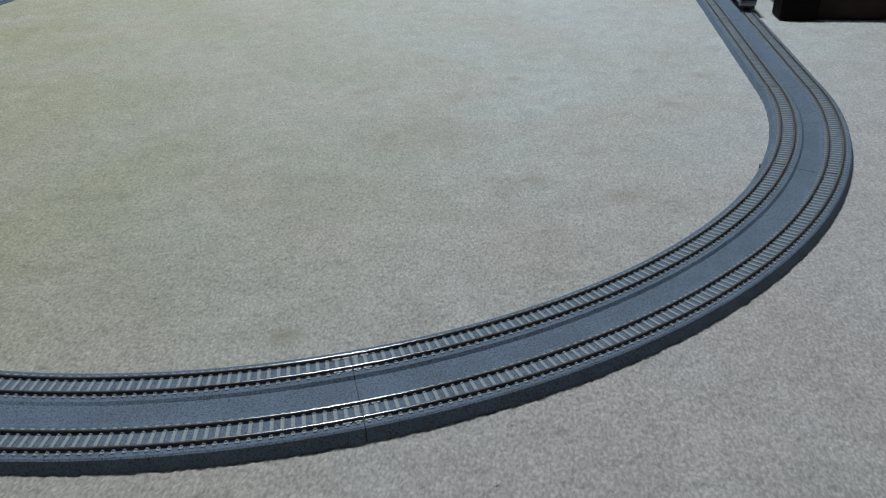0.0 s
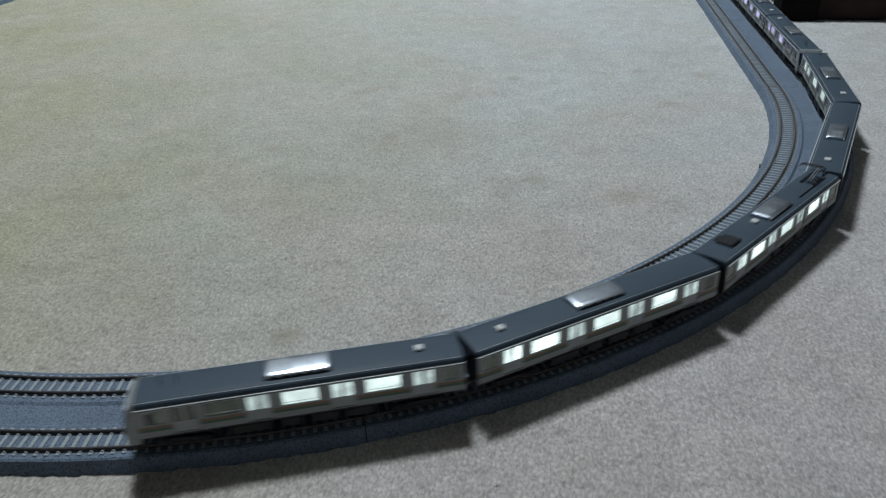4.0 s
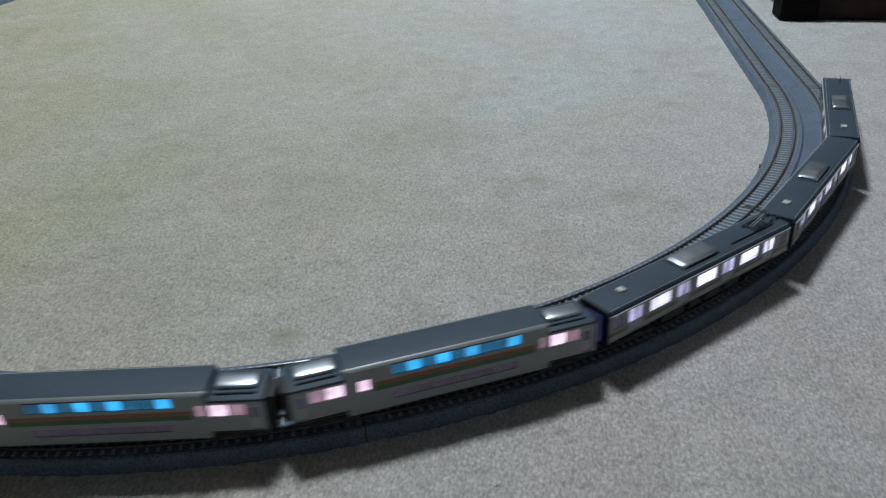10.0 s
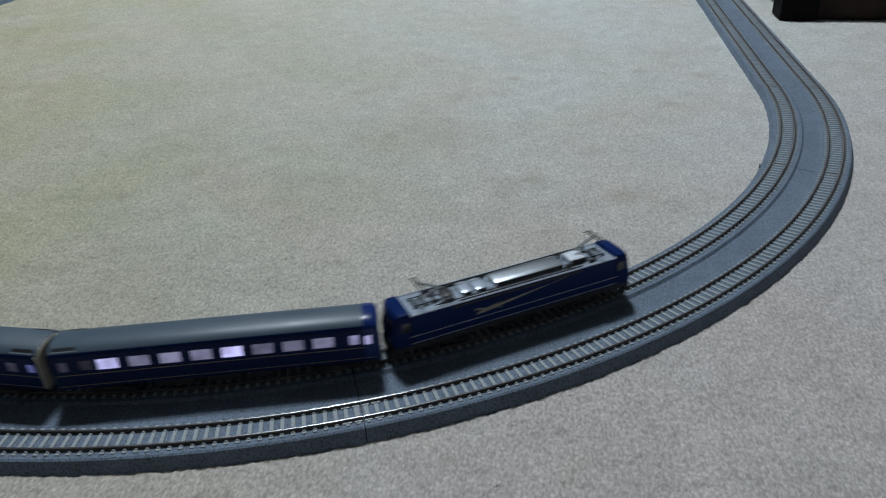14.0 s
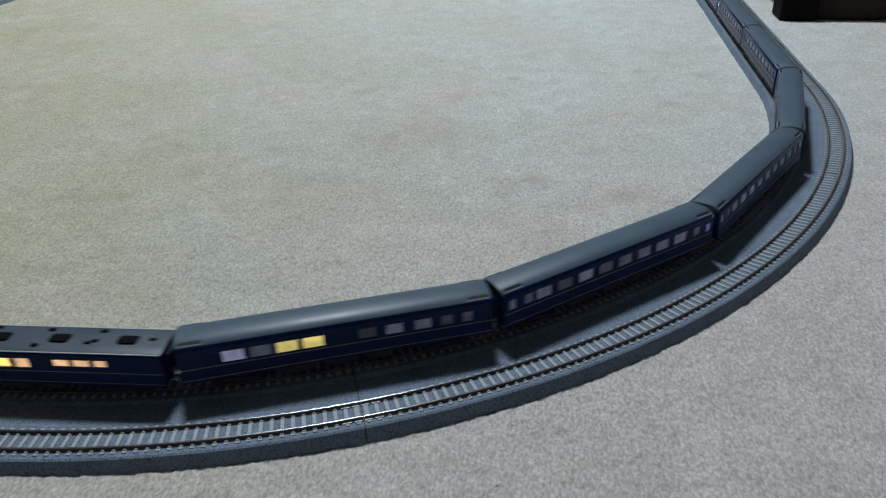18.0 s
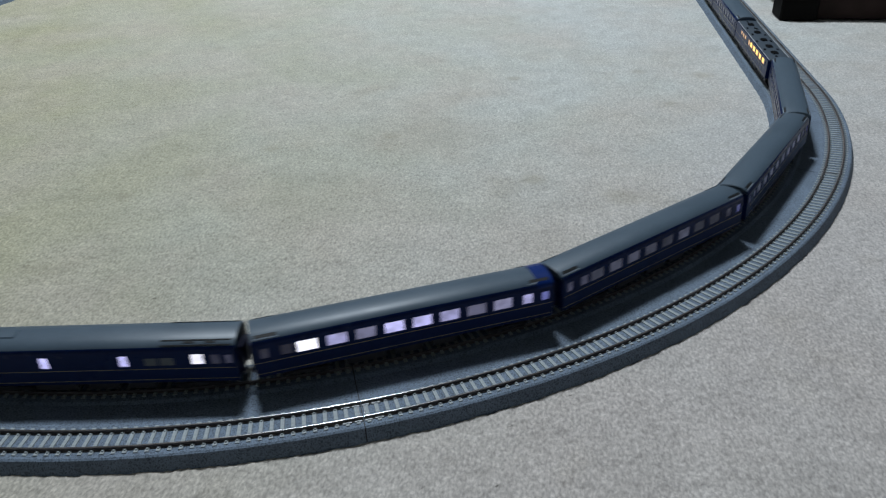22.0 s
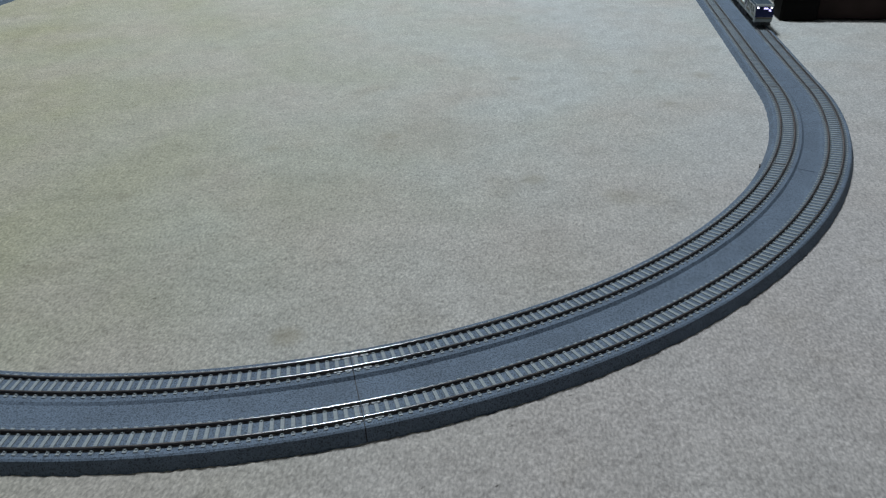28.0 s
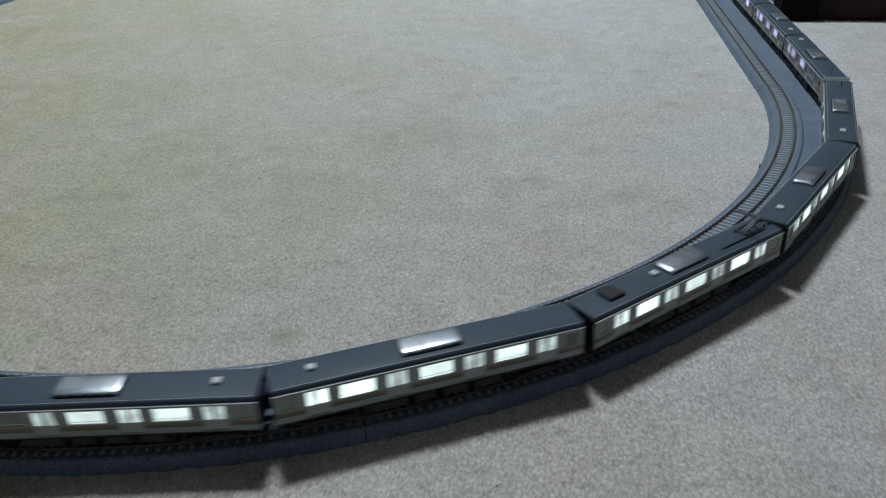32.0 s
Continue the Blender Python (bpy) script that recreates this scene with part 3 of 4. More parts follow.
def barrel(x0, x1, half, z0, z1):
    """A cooler casing with a softly arched top and rounded ends."""
    n = 10
    prof = [(half * math.cos(math.pi * j / n), z0 + (z1 - z0) * math.sin(math.pi * j / n) ** 0.20) for j in range(n + 1)]
    rings = []
    for x, k in ((x0, 0.86), (x0 + 0.5, 0.94), (x0 + 1.6, 1.0), (x1 - 1.6, 1.0), (x1 - 0.5, 0.94), (x1, 0.86)):
        rings.append([(x, y * k, z0 + (z - z0) * k) for y, z in prof])
    return Shape().tube(rings)


def bogie_of(car, x, wheelbase=14.0):
    b = part("bogie", Shape(), UNDER, car)
    s = Shape()
    for sg in (-1, 1):
        s.box(-10.5, 10.5, sg * 6.6, sg * 7.8, 2.4, 4.4, 0.4)
        for e in (-wheelbase / 2, wheelbase / 2):
            s.box(e - 1.7, e + 1.7, sg * 6.9, sg * 8.2, 1.6, 4.0, 0.4)
        s.box(-2.6, 2.6, sg * 6.9, sg * 8.3, 2.9, 5.0, 0.4)
    s.box(-2.2, 2.2, -6.8, 6.8, 3.0, 5.4, 0.3)
    b.data = s.mesh("bogie", [UNDER])
    b.matrix_basis = pose(x * MM, 0, 0)
    for e in (-wheelbase / 2, wheelbase / 2):
        w = Shape()
        for sg in (-1, 1):
            n = 14
            ring = lambda y, r: [(e + r * math.cos(2 * math.pi * i / n), y, 2.8 + r * math.sin(2 * math.pi * i / n)) for i in range(n)]
            w.tube([ring(sg * 3.6, 3.2), ring(sg * 4.1, 3.2), ring(sg * 4.2, 2.8), ring(sg * 5.6, 2.75)])
        w.rod((e, -6.5, 2.8), (e, 6.5, 2.8), 0.5)
        part("wheelset", w, WHEEL, b, "dull metal wheels on an axle", smooth=True)
    return b


def running_gear(car, span, length, light_coupler=False, low=6.6):
    bogie_of(car, span)
    bogie_of(car, -span)
    s = Shape().box(-length + 1.5, length - 1.5, -8.6, 8.6, low, low + 1.6, 0.2)
    part("floor_pan", s, UNDER, car)
    boxes = [(-28, -17, 1), (-14, -3, 1), (1, 9, 1), (13, 29, 1), (-30, -12, -1), (-8, 6, -1), (10, 22, -1)]
    for a, b, sg in boxes:
        part("equipment_box", Shape().box(a, b, sg * 3.5, sg * 8.4, 2.2, low, 0.5), UNDER, car)
    for sg in (-1, 1):
        c = Shape().box(sg * (length - 3), sg * (length + 1.0), -1.1, 1.1, 4.0, 5.6, 0.3)
        c.box(sg * (length + 0.2), sg * (length + 1.5), -1.9, 1.9, 3.6, 6.0, 0.4)
        part("coupler", c, COUPLER_GREY if light_coupler else DARK, car)


def end_wall(car, x, w, z0, z1, mat, door_mat=None, label="", bellows=None):
    sg = 1 if x > 0 else -1
    s = Shape().box(x - sg * 0.9, x, -w, w, z0, z1, 0.25)
    e = part("end_wall", s, mat, car, label)
    g = Shape()
    for y0, y1, a, b in ((-4.6, -3.2, z0 + 0.5, 20.4), (3.2, 4.6, z0 + 0.5, 20.4), (-4.6, 4.6, 19.0, 20.6)):
        g.box(x - sg * 0.2, x + sg * 1.1, y0, y1, a, b, 0.3)
    part("gangway_bellows", g, bellows or BELLOWS, car)
    if door_mat:
        part("gangway_door", Shape().box(x - sg * 0.1, x + sg * 0.25, -3.1, 3.1, z0 + 0.6, 18.8, 0.1), door_mat, car)


def pantograph(car, x, z, raised, way=1, name="pantograph"):
    """A single-arm pantograph; its base is a part and its arms are pieces of it."""
    s = Shape()
    for y in (-3.6, 3.6):
        s.rod((x - 6, y, z + 1.1), (x + 6, y, z + 1.1), 0.28)
    for e in (-5, 0, 5):
        s.rod((x + e, -4.0, z + 1.1), (x + e, 4.0, z + 1.1), 0.35)
        for y in (-3.6, 3.6):
            s.box(x + e - 0.8, x + e + 0.8, y - 0.8, y + 0.8, z - 0.2, z + 0.9, 0.2)
    base = part(name, s, DARK, car, "thin dark single-arm pantograph")
    top = 9.0 if raised else 2.4
    kx = x + way * (9.0 if raised else 11.0)
    arm = Shape()
    for y in (-0.8, 0.8):
        arm.rod((x - way * 4, y, z + 1.3), (kx, y * 0.6, z + 0.48 * top + 1.0), 0.26)
        arm.rod((kx, y * 0.6, z + 0.48 * top + 1.0), (x - way * 2, y, z + top + 1.2), 0.3)
    part("arm", arm, AIRCON_DULL, base, "pale metal arm")
    bow = Shape()
    for e in (-1.0, 1.0):
        bow.rod((x - way * 2 + e, -5.2, z + top + 1.4), (x - way * 2 + e, 5.2, z + top + 1.4), 0.35)
        for y in (-1, 1):
            bow.rod((x - way * 2 + e, y * 5.2, z + top + 1.4), (x - way * 2 + e, y * 7.2, z + top + 0.2), 0.3)
    part("contact_bow", bow, DARK, base)
    return base


# ---- the silver commuter train on the outer track ----
EMU_LEN = 66.2  # half a car
EMU_HALF = 9.8
EMU_ROOF = [(-9.75, 21.7), (9.75, 21.7), (9.65, 22.6), (9.45, 23.5), (8.9, 24.1), (8.0, 24.4), (5.0, 24.6), (0, 24.75), (-5.0, 24.6), (-8.0, 24.4), (-8.9, 24.1), (-9.45, 23.5), (-9.65, 22.6)]
DOORS = (-49.2, -16.5, 16.5, 49.2)


def emu_car(kind, cool, label, lamps=True, bright_side=1):
    """kind: plain, panto or cab (its cab at +x); bright_side: the side whose windows shine, 1 or -1."""
    car = new("commuter_car")
    tagged(car, label, "model train car", "cars of the silver commuter train")
    dim = DIM_COOL if cool else DIM_GLASS
    full = (LIT_COOL, LIT_DOOR_COOL) if cool else (LIT_VIOLET, LIT_DOOR_VIOLET)
    nose = EMU_LEN - (4.0 if kind == "cab" else 0.0)
    wins = [(-32.8 - 6.9, -32.8 + 6.9), (-6.9, 6.9), (32.8 - 6.9, 32.8 + 6.9)]
    for sg in (-1, 1):
        y = sg * EMU_HALF
        lit, lit_door = full if sg == bright_side else (full[1], DIM_GLASS)
        doors = DOORS if kind != "cab" else (-49.2, -16.5, 16.5, 44.5)
        spots = wins if kind != "cab" else [(-39.7, -25.9), (-6.9, 6.9), (23.9, 36.4)]
        ends = [(-63.5, -57.5)] + ([(57.5, 63.5)] if kind != "cab" else [(52.5, 57.0)])
        holes = [(d - 4.7, d + 4.7, 8.9, 21.2) for d in doors] + [(a, b, 14.3, 20.7) for a, b in spots] + [(a, b, 14.4, 20.5) for a, b in ends]
        side_wall(car, "side_wall", STEEL, y, -EMU_LEN, nose, 8.5, 21.9, holes)
        for a, b in spots:
            w = pane(car, a, b, y, 14.3, 20.7, dim if (kind == "cab" and a > 20 and (lamps or not cool)) else lit)
            part("window_bar", Shape().box(a + 0.1, b - 0.1, y - sg * 0.3, y - sg * 0.2, 15.3, 15.55), GUTTER, w)
        for j, (a, b) in enumerate(ends):
            pane(car, a, b, y, 14.4, 20.5, dim)
        for j, d in enumerate(doors):
            glass = dim if (kind == "cab" and j == 3 and (lamps or not cool)) else (lit if j == (3 if cool else 0) else lit_door)
            for a, b in ((d - 4.65, d - 0.05), (d + 0.05, d + 4.65)):
                leaf = part("door", framed(a, b, 8.95, 21.15, a + 0.55, b - 0.55, 14.0, 20.6, y - sg * 0.75, y - sg * 0.4), STEEL_DOOR, car, "silver sliding door leaf")
                part("pane", Shape().box(a + 0.55, b - 0.55, y - sg * 0.72, y - sg * 0.5, 14.0, 20.6), glass, leaf)
        # the two-colour band on the wall panels between the doors
        cuts = [-EMU_LEN] + [c for d in doors for c in (d - 4.9, d + 4.9)] + [nose]
        for a, b in zip(cuts[::2], cuts[1::2]):
            if b - a > 1:
                part("orange_band", Shape().box(a + 0.2, b - 0.2, y - sg * 0.1, y + sg * 0.04, 12.5, 13.6), ORANGE, car)
                part("green_band", Shape().box(a + 0.2, b - 0.2, y - sg * 0.1, y + sg * 0.04, 11.2, 12.5), GREEN, car)
        part("gutter", Shape().box(-EMU_LEN + 0.3, nose - 0.3, y - sg * 0.1, y + sg * 0.6, 22.05, 22.32, 0.04), GUTTER, car, "thin pale rain gutter")
        # shade below the gutter, added as a thin dark strip
        part("eave_strip", Shape().box(-EMU_LEN + 0.3, nose - 0.3, y - sg * 0.1, y + sg * 0.06, 21.3, 21.6), UNDER, car, "dark strip standing in for shade under the gutter")
    part("roof", hull(EMU_ROOF, -EMU_LEN, nose, 1.0), ROOF_GREY, car, "dark slate-grey roof", smooth=True)
    for sg in (-1, 1):
        part("roof_seam", Shape().box(-EMU_LEN + 1.2, nose - 1.2, sg * 8.3, sg * 8.6, 24.15, 24.36, 0.05), AIRCON_DULL, car, "thin paler seam along the roof shoulder")
    ac = part("cooler", barrel(-12.8, 12.8, 5.8, 24.4, 26.9), AIRCON, car, "bright silver air-conditioning unit", smooth=True)
    for xx in (-5.2, 5.4):
        part("cooler_seam", Shape().box(xx - 0.25, xx + 0.25, -4.4, 4.4, 26.6, 26.97), AIRCON_DULL, ac)
    part("cooler_skirt", Shape().box(-13.2, 13.2, -6.1, 6.1, 24.2, 25.0, 0.3), UNDER, ac, "dark vent band under the cooler")
    for j in range(6):
        part("louvre", Shape().box(2.4 + j * 1.5, 3.1 + j * 1.5, -3.8, 3.8, 26.5, 26.98), AIRCON_DULL, ac)
    for sg in (-1, 1):
        for j in range(5):
            part("grille", Shape().box(-11 + j * 4.6, -7.6 + j * 4.6, sg * 5.90, sg * 5.5, 24.9, 25.7), UNDER, ac)
    ax = -51.0 if kind == "cab" else (17.0 if kind == "panto" and cool else 47.5)
    part("aerial_box", Shape().box(ax, ax + 3.6, -2.2, 1.6, 24.4, 25.9, 0.4), WHITE_BIT, car, "small off-white roof aerial")
    running_gear(car, 46.0, EMU_LEN)
    end_wall(car, -EMU_LEN, 9.6, 6.6, 22.2, DARK if cool else BELLOWS)
    if kind == "panto" and cool:
        part("roof_switchgear", Shape().box(42, 52, -4.5, 4.5, 24.4, 26.1, 0.5).box(44, 50, -6.5, -4.0, 24.2, 25.5, 0.4), DARK, car, "black roof switchgear")
    if kind == "panto":
        pantograph(car, -50, 24.6, True, way=-1)
        part("roof_cable", Shape().rod((-58, 4.5, 25.0), (-24, 4.5, 25.2), 0.35).rod((-62, -4.5, 25.0), (-50, -4.5, 25.2), 0.35), DARK, car)
        for e in (-64, -60):
            part("insulator", Shape().rod((e, 2.5, 24.2), (e, 2.5, 26.6), 0.7).rod((e, -2.5, 24.2), (e, -2.5, 26.6), 0.7), DARK, car)
    if kind != "cab":
        end_wall(car, EMU_LEN, 9.6, 6.6, 22.2, DARK if cool else BELLOWS, bellows=None if cool else BELLOWS_GLOW)
        return car
    # the cab: leaning face with a black mask, lights in its upper corners
    face = Shape()
    prof = [(nose, 6.0), (EMU_LEN + 1.2, 6.0), (EMU_LEN + 1.5, 9.0), (EMU_LEN + 1.2, 13.0), (EMU_LEN - 1.4, 22.8), (nose + 1.0, 24.2), (nose, 24.6)]
    rings = []
    for y, k in ((-9.8, 0.55), (-9.2, 0.95), (-5, 1.0), (5, 1.0), (9.2, 0.95), (9.8, 0.55)):
        rings.append([(nose + (x - nose) * k, y, z) for x, z in prof])
    face.tube(rings)
    part("cab_face", face, STEEL, car, "silver-white cab front", smooth=True)

    def coord_map(z):
        return EMU_LEN + 1.2 - 2.6 * (z - 13.0) / 9.4

    def plate(y0, y1, z0, z1, out, mat, name, lab="", par=car):
        s = Shape()
        pts = [(y0, z0), (y1, z0), (y1, z1), (y0, z1)]
        s.tube([[(coord_map(z) - 0.5, y, z) for y, z in pts], [(coord_map(z) + out, y, z) for y, z in pts]])
        return part(name, s, mat, par, lab)

    mask = plate(-9.45, 9.45, 11.6, 22.3, 0.15, MASK_GLOW if bright_side > 0 else MASK, "windscreen", "black glass windscreen mask")
    for sg in (-1, 1):
        plate(sg * 8.0, sg * 6.2, 20.3, 21.8, 0.3, HEADLIGHT if lamps else DIM_GLASS, "headlight", "lit white headlight" if lamps else "", mask)
    plate(-1.2, 3.6, 19.6, 21.3, 0.28, SIGN_LIGHT if lamps else DIM_GLASS, "destination_sign", "lit lavender destination sign" if lamps else "", mask)
    plate(4.4, 6.6, 17.4, 19.6, 0.25, SIGN_LIGHT if lamps else DIM_GLASS, "cab_display", "", mask)
    plate(-9.0, 9.0, 22.3, 23.0, 0.7, BROW, "brow", "bright metal rim over the windscreen")
    for x, h in ((nose - 9.0, 4.6), (nose - 15.0, 3.6)):
        part("radio_aerial", Shape().rod((x, -1.5, 24.5), (x - 0.6, -1.5, 24.6 + h), 0.22), DARK, car, "thin black whip aerial")
    for sg in (-1, 1):
        y = sg * EMU_HALF
        part("cab_door_window", Shape().box(nose - 6.8, nose - 3.6, y - sg * 0.1, y + sg * 0.05, 14.6, 19.6), MASK, car)
    part("orange_band", Shape().box(EMU_LEN + 1.1, EMU_LEN + 1.62, -8.0, 8.0, 10.2, 11.0), ORANGE, car)
    part("green_band", Shape().box(EMU_LEN + 1.1, EMU_LEN + 1.62, -8.0, 8.0, 9.2, 10.2), GREEN, car)
    sk = Shape().box(EMU_LEN - 3, EMU_LEN + 0.6, -8.6, -2.6, 2.0, 6.0, 0.6).box(EMU_LEN - 3, EMU_LEN + 0.6, 2.6, 8.6, 2.0, 6.0, 0.6)
    part("skirt", sk, UNDER, car, "black lower front skirt")
    return car


def green_car():
    car = new("double_deck_car")
    tagged(car, "silver double-deck car with cyan-lit upper windows and green-orange stripe", "model train car", "cars of the silver commuter train")
    up = [-31.0 + 6.2 * j for j in range(9)]
    bright = (0, 3, 5, 7)  # the windows that shine brighter
    for sg in (-1, 1):
        y = sg * EMU_HALF
        low_w = [(x - 1.0, x + 7.6) for x in (-28, -19, -10, -1, 8, 17)]
        holes = [(x + 0.15, x + 6.05, 20.3, 25.2) for x in up] + [(a, b, 8.6, 12.2) for a, b in low_w] + [(34.2, 39.0, 15.6, 20.8), (-43.6, -39.6, 15.6, 21.2)]
        side_wall(car, "side_wall", STEEL, y, -44, 44, 4.8, 25.7, holes)
        pane(car, 34.2, 39.0, y, 15.6, 20.8, LIT_PINK if sg > 0 else LIT_PURPLE)
        pane(car, -43.6, -39.6, y, 15.6, 21.2, LIT_DIM_PINK if sg > 0 else LIT_PURPLE)
        for j, x in enumerate(up):
            pane(car, x + 0.15, x + 6.05, y, 20.3, 25.2, (LIT_CYAN if j in bright else MID_CYAN) if sg > 0 else DIM_CYAN)
        part("window_brow", Shape().box(-31.6, 25.4, y - sg * 0.1, y + sg * 0.12, 25.2, 25.75, 0.05), DARK, car, "thin black strip over the upper windows")
        for a, b in low_w:
            pane(car, a, b, y, 8.6, 12.2, LIT_PURPLE)
        for e in (-1, 1):
            a, b = sorted((e * 44, e * EMU_LEN))
            d0, d1 = sorted((e * 59.8, e * 64.4))
            w0, w1 = sorted((e * 44.8, e * 58.6))
            side_wall(car, "end_side_wall", STEEL, y, a, b, 8.0, 22.2, [(d0, d1, 8.4, 20.4), (w0, w1, 15.4, 21.2)])
            leaf = part("door", Shape().box(d0 + 0.1, d1 - 0.1, y - sg * 0.8, y - sg * 0.45, 8.5, 20.3), STEEL_DOOR, car, "silver sliding door")
            part("pane", Shape().box(d0 + 1.0, d1 - 1.0, y - sg * 0.46, y - sg * 0.38, 14.2, 19.0), DIM_GLASS, leaf)
            half = e * 52.2
            c0, c1 = sorted((e * 44.8, half))
            pane(car, c0, c1, y, 15.4, 21.2, LIT_PINK if sg > 0 else LIT_PURPLE)
            c0, c1 = sorted((half, e * 58.6))
            pane(car, c0, c1, y, 15.4, 21.2, LIT_DIM_PINK if sg > 0 else DIM_GLASS)
            part("window_post", Shape().box(half - 0.3, half + 0.3, y - sg * 0.3, y - sg * 0.02, 15.4, 21.2), STEEL, car)
        part("orange_band", Shape().box(-38.0, 33.0, y - sg * 0.1, y + sg * 0.05, 16.6, 18.6), ORANGE_BRIGHT, car)
        part("green_band", Shape().box(-38.0, 33.0, y - sg * 0.1, y + sg * 0.05, 14.4, 16.6), GREEN_BRIGHT, car)
    crown = [(-9.78, 25.5), (9.78, 25.5), (9.2, 26.1), (7.9, 26.6), (3.5, 26.85), (0, 26.9), (-3.5, 26.85), (-7.9, 26.6), (-9.2, 26.1)]
    deck = Shape()
    deck.tube([[(x, y * k, 25.5 + (z - 25.5) * k) for y, z in crown] for x, k in ((-44.2, 0.96), (-42.7, 1.0), (42.7, 1.0), (44.2, 0.96))], mats=[1, 1, 1, 0, 0, 0, 0, 1, 1])
    part("roof", deck, [ROOF_GREY, STEEL], car, "dark slate-grey roof with silver shoulders", smooth=True)
    for e in (-1, 1):
        a, b = sorted((e * 43.9, e * EMU_LEN))
        part("end_roof", hull([(-9.75, 22.0), (9.75, 22.0), (9.3, 22.9), (8.0, 23.3), (0, 23.5), (-8.0, 23.3), (-9.3, 22.9)], a, b, 0.6), ROOF_GREY, car, "", smooth=True)
        a, b = sorted((e * 46.5, e * 62.5))
        part("cooler", barrel(a, b, 4.2, 23.8, 26.1), AIRCON, car, "bright silver air-conditioning unit", smooth=True)
        part("cooler_skirt", Shape().box(a - 0.4, b + 0.4, -6.4, 6.4, 23.2, 24.2, 0.3), ROOF_GREY, car, "slate base under the cooler")
        for sg in (-1, 1):
            part("cooler_vent", Shape().box(a, b, sg * 6.1, sg * 6.5, 23.4, 23.8), DARK, car, "dark vent line")
        c0, c1 = sorted((e * 43.2, e * 44.1))
        part("step_wall", Shape().box(c0, c1, -9.5, 9.5, 21.4, 26.2, 0.2), ROOF_GREY, car)
        c0, c1 = sorted((e * 35.5, e * 44.0))
        part("well_end", Shape().box(c0, c1, -9.2, 9.2, 4.9, 8.2, 0.4), UNDER, car)
        end_wall(car, e * EMU_LEN, 9.6, 6.0, 22.0, BELLOWS)
        c0, c1 = sorted((e * (EMU_LEN - 0.2), e * (EMU_LEN + 3.0)))
        part("gangway_cover", Shape().box(c0, c1, -6.2, 6.2, 6.6, 20.8, 0.6), DARK, car, "black gangway cover")
    part("well_floor", Shape().box(-36, 36, -9.2, 9.2, 3.4, 4.9, 0.3), UNDER, car)
    bogie_of(car, 50.0)
    bogie_of(car, -50.0)
    part("floor_pan", Shape().box(-65, 65, -8.6, 8.6, 5.4, 6.6, 0.2), UNDER, car)
    for sg in (-1, 1):
        part("coupler", Shape().box(sg * 63, sg * 68, -1.4, 1.4, 3.8, 5.8, 0.3), DARK, car)
    return car


# ---- the blue night train on the inner track ----
COACH_LEN, COACH_HALF, TAIL_LEN = 69.0, 9.7, 59.4


def mirrored(half):
    """A roof's section from one eave over the ridge to the other; half: (y, z) up to the ridge."""
    return half + [(-y, z) for y, z in half[-2::-1]]


ROUND = mirrored([(9.72, 22.4), (9.58, 23.6), (8.95, 24.5), (8.2, 25.15), (6.5, 26.15), (3.6, 26.8), (0, 27.0)])
FLAT = mirrored([(9.72, 22.0), (9.5, 22.8), (8.85, 23.4), (8.2, 23.65), (4, 23.9), (0, 24.0)])
SHOULDER = lambda line: [1, 1] + [0] * (len(line) - 5) + [1, 1, 0]  # the eaves keep the colour of the side


def rounded_end(car, n, e):
    """The blunt blue end that closes a train; e: the end, 1 or -1."""
    prof = [(-9.6, 6.6), (9.6, 6.6), (9.75, 14.0)] + [(y, z + 0.1) for y, z in ROUND] + [(-9.75, 14.0)]
    spots = ((n - 4.5, 1.008, 1.004), (n - 0.6, 1.008, 1.004), (n + 0.8, 0.985, 0.985), (n + 2.0, 0.91, 0.93))
    rings = [[(e * x, y * k, 6.6 + (z - 6.6) * k2) for y, z in prof] for x, k, k2 in spots]
    part("end_skirt", Shape().box(e * (n - 3), e * (n + 2.3), -9.0, 9.0, 3.4, 10.0, 0.6), DARK, car, "black lower end skirt")
    return part("rounded_end", Shape().tube(rings), BRIGHT_BLUE, car, "bright blue rounded end", smooth=True)


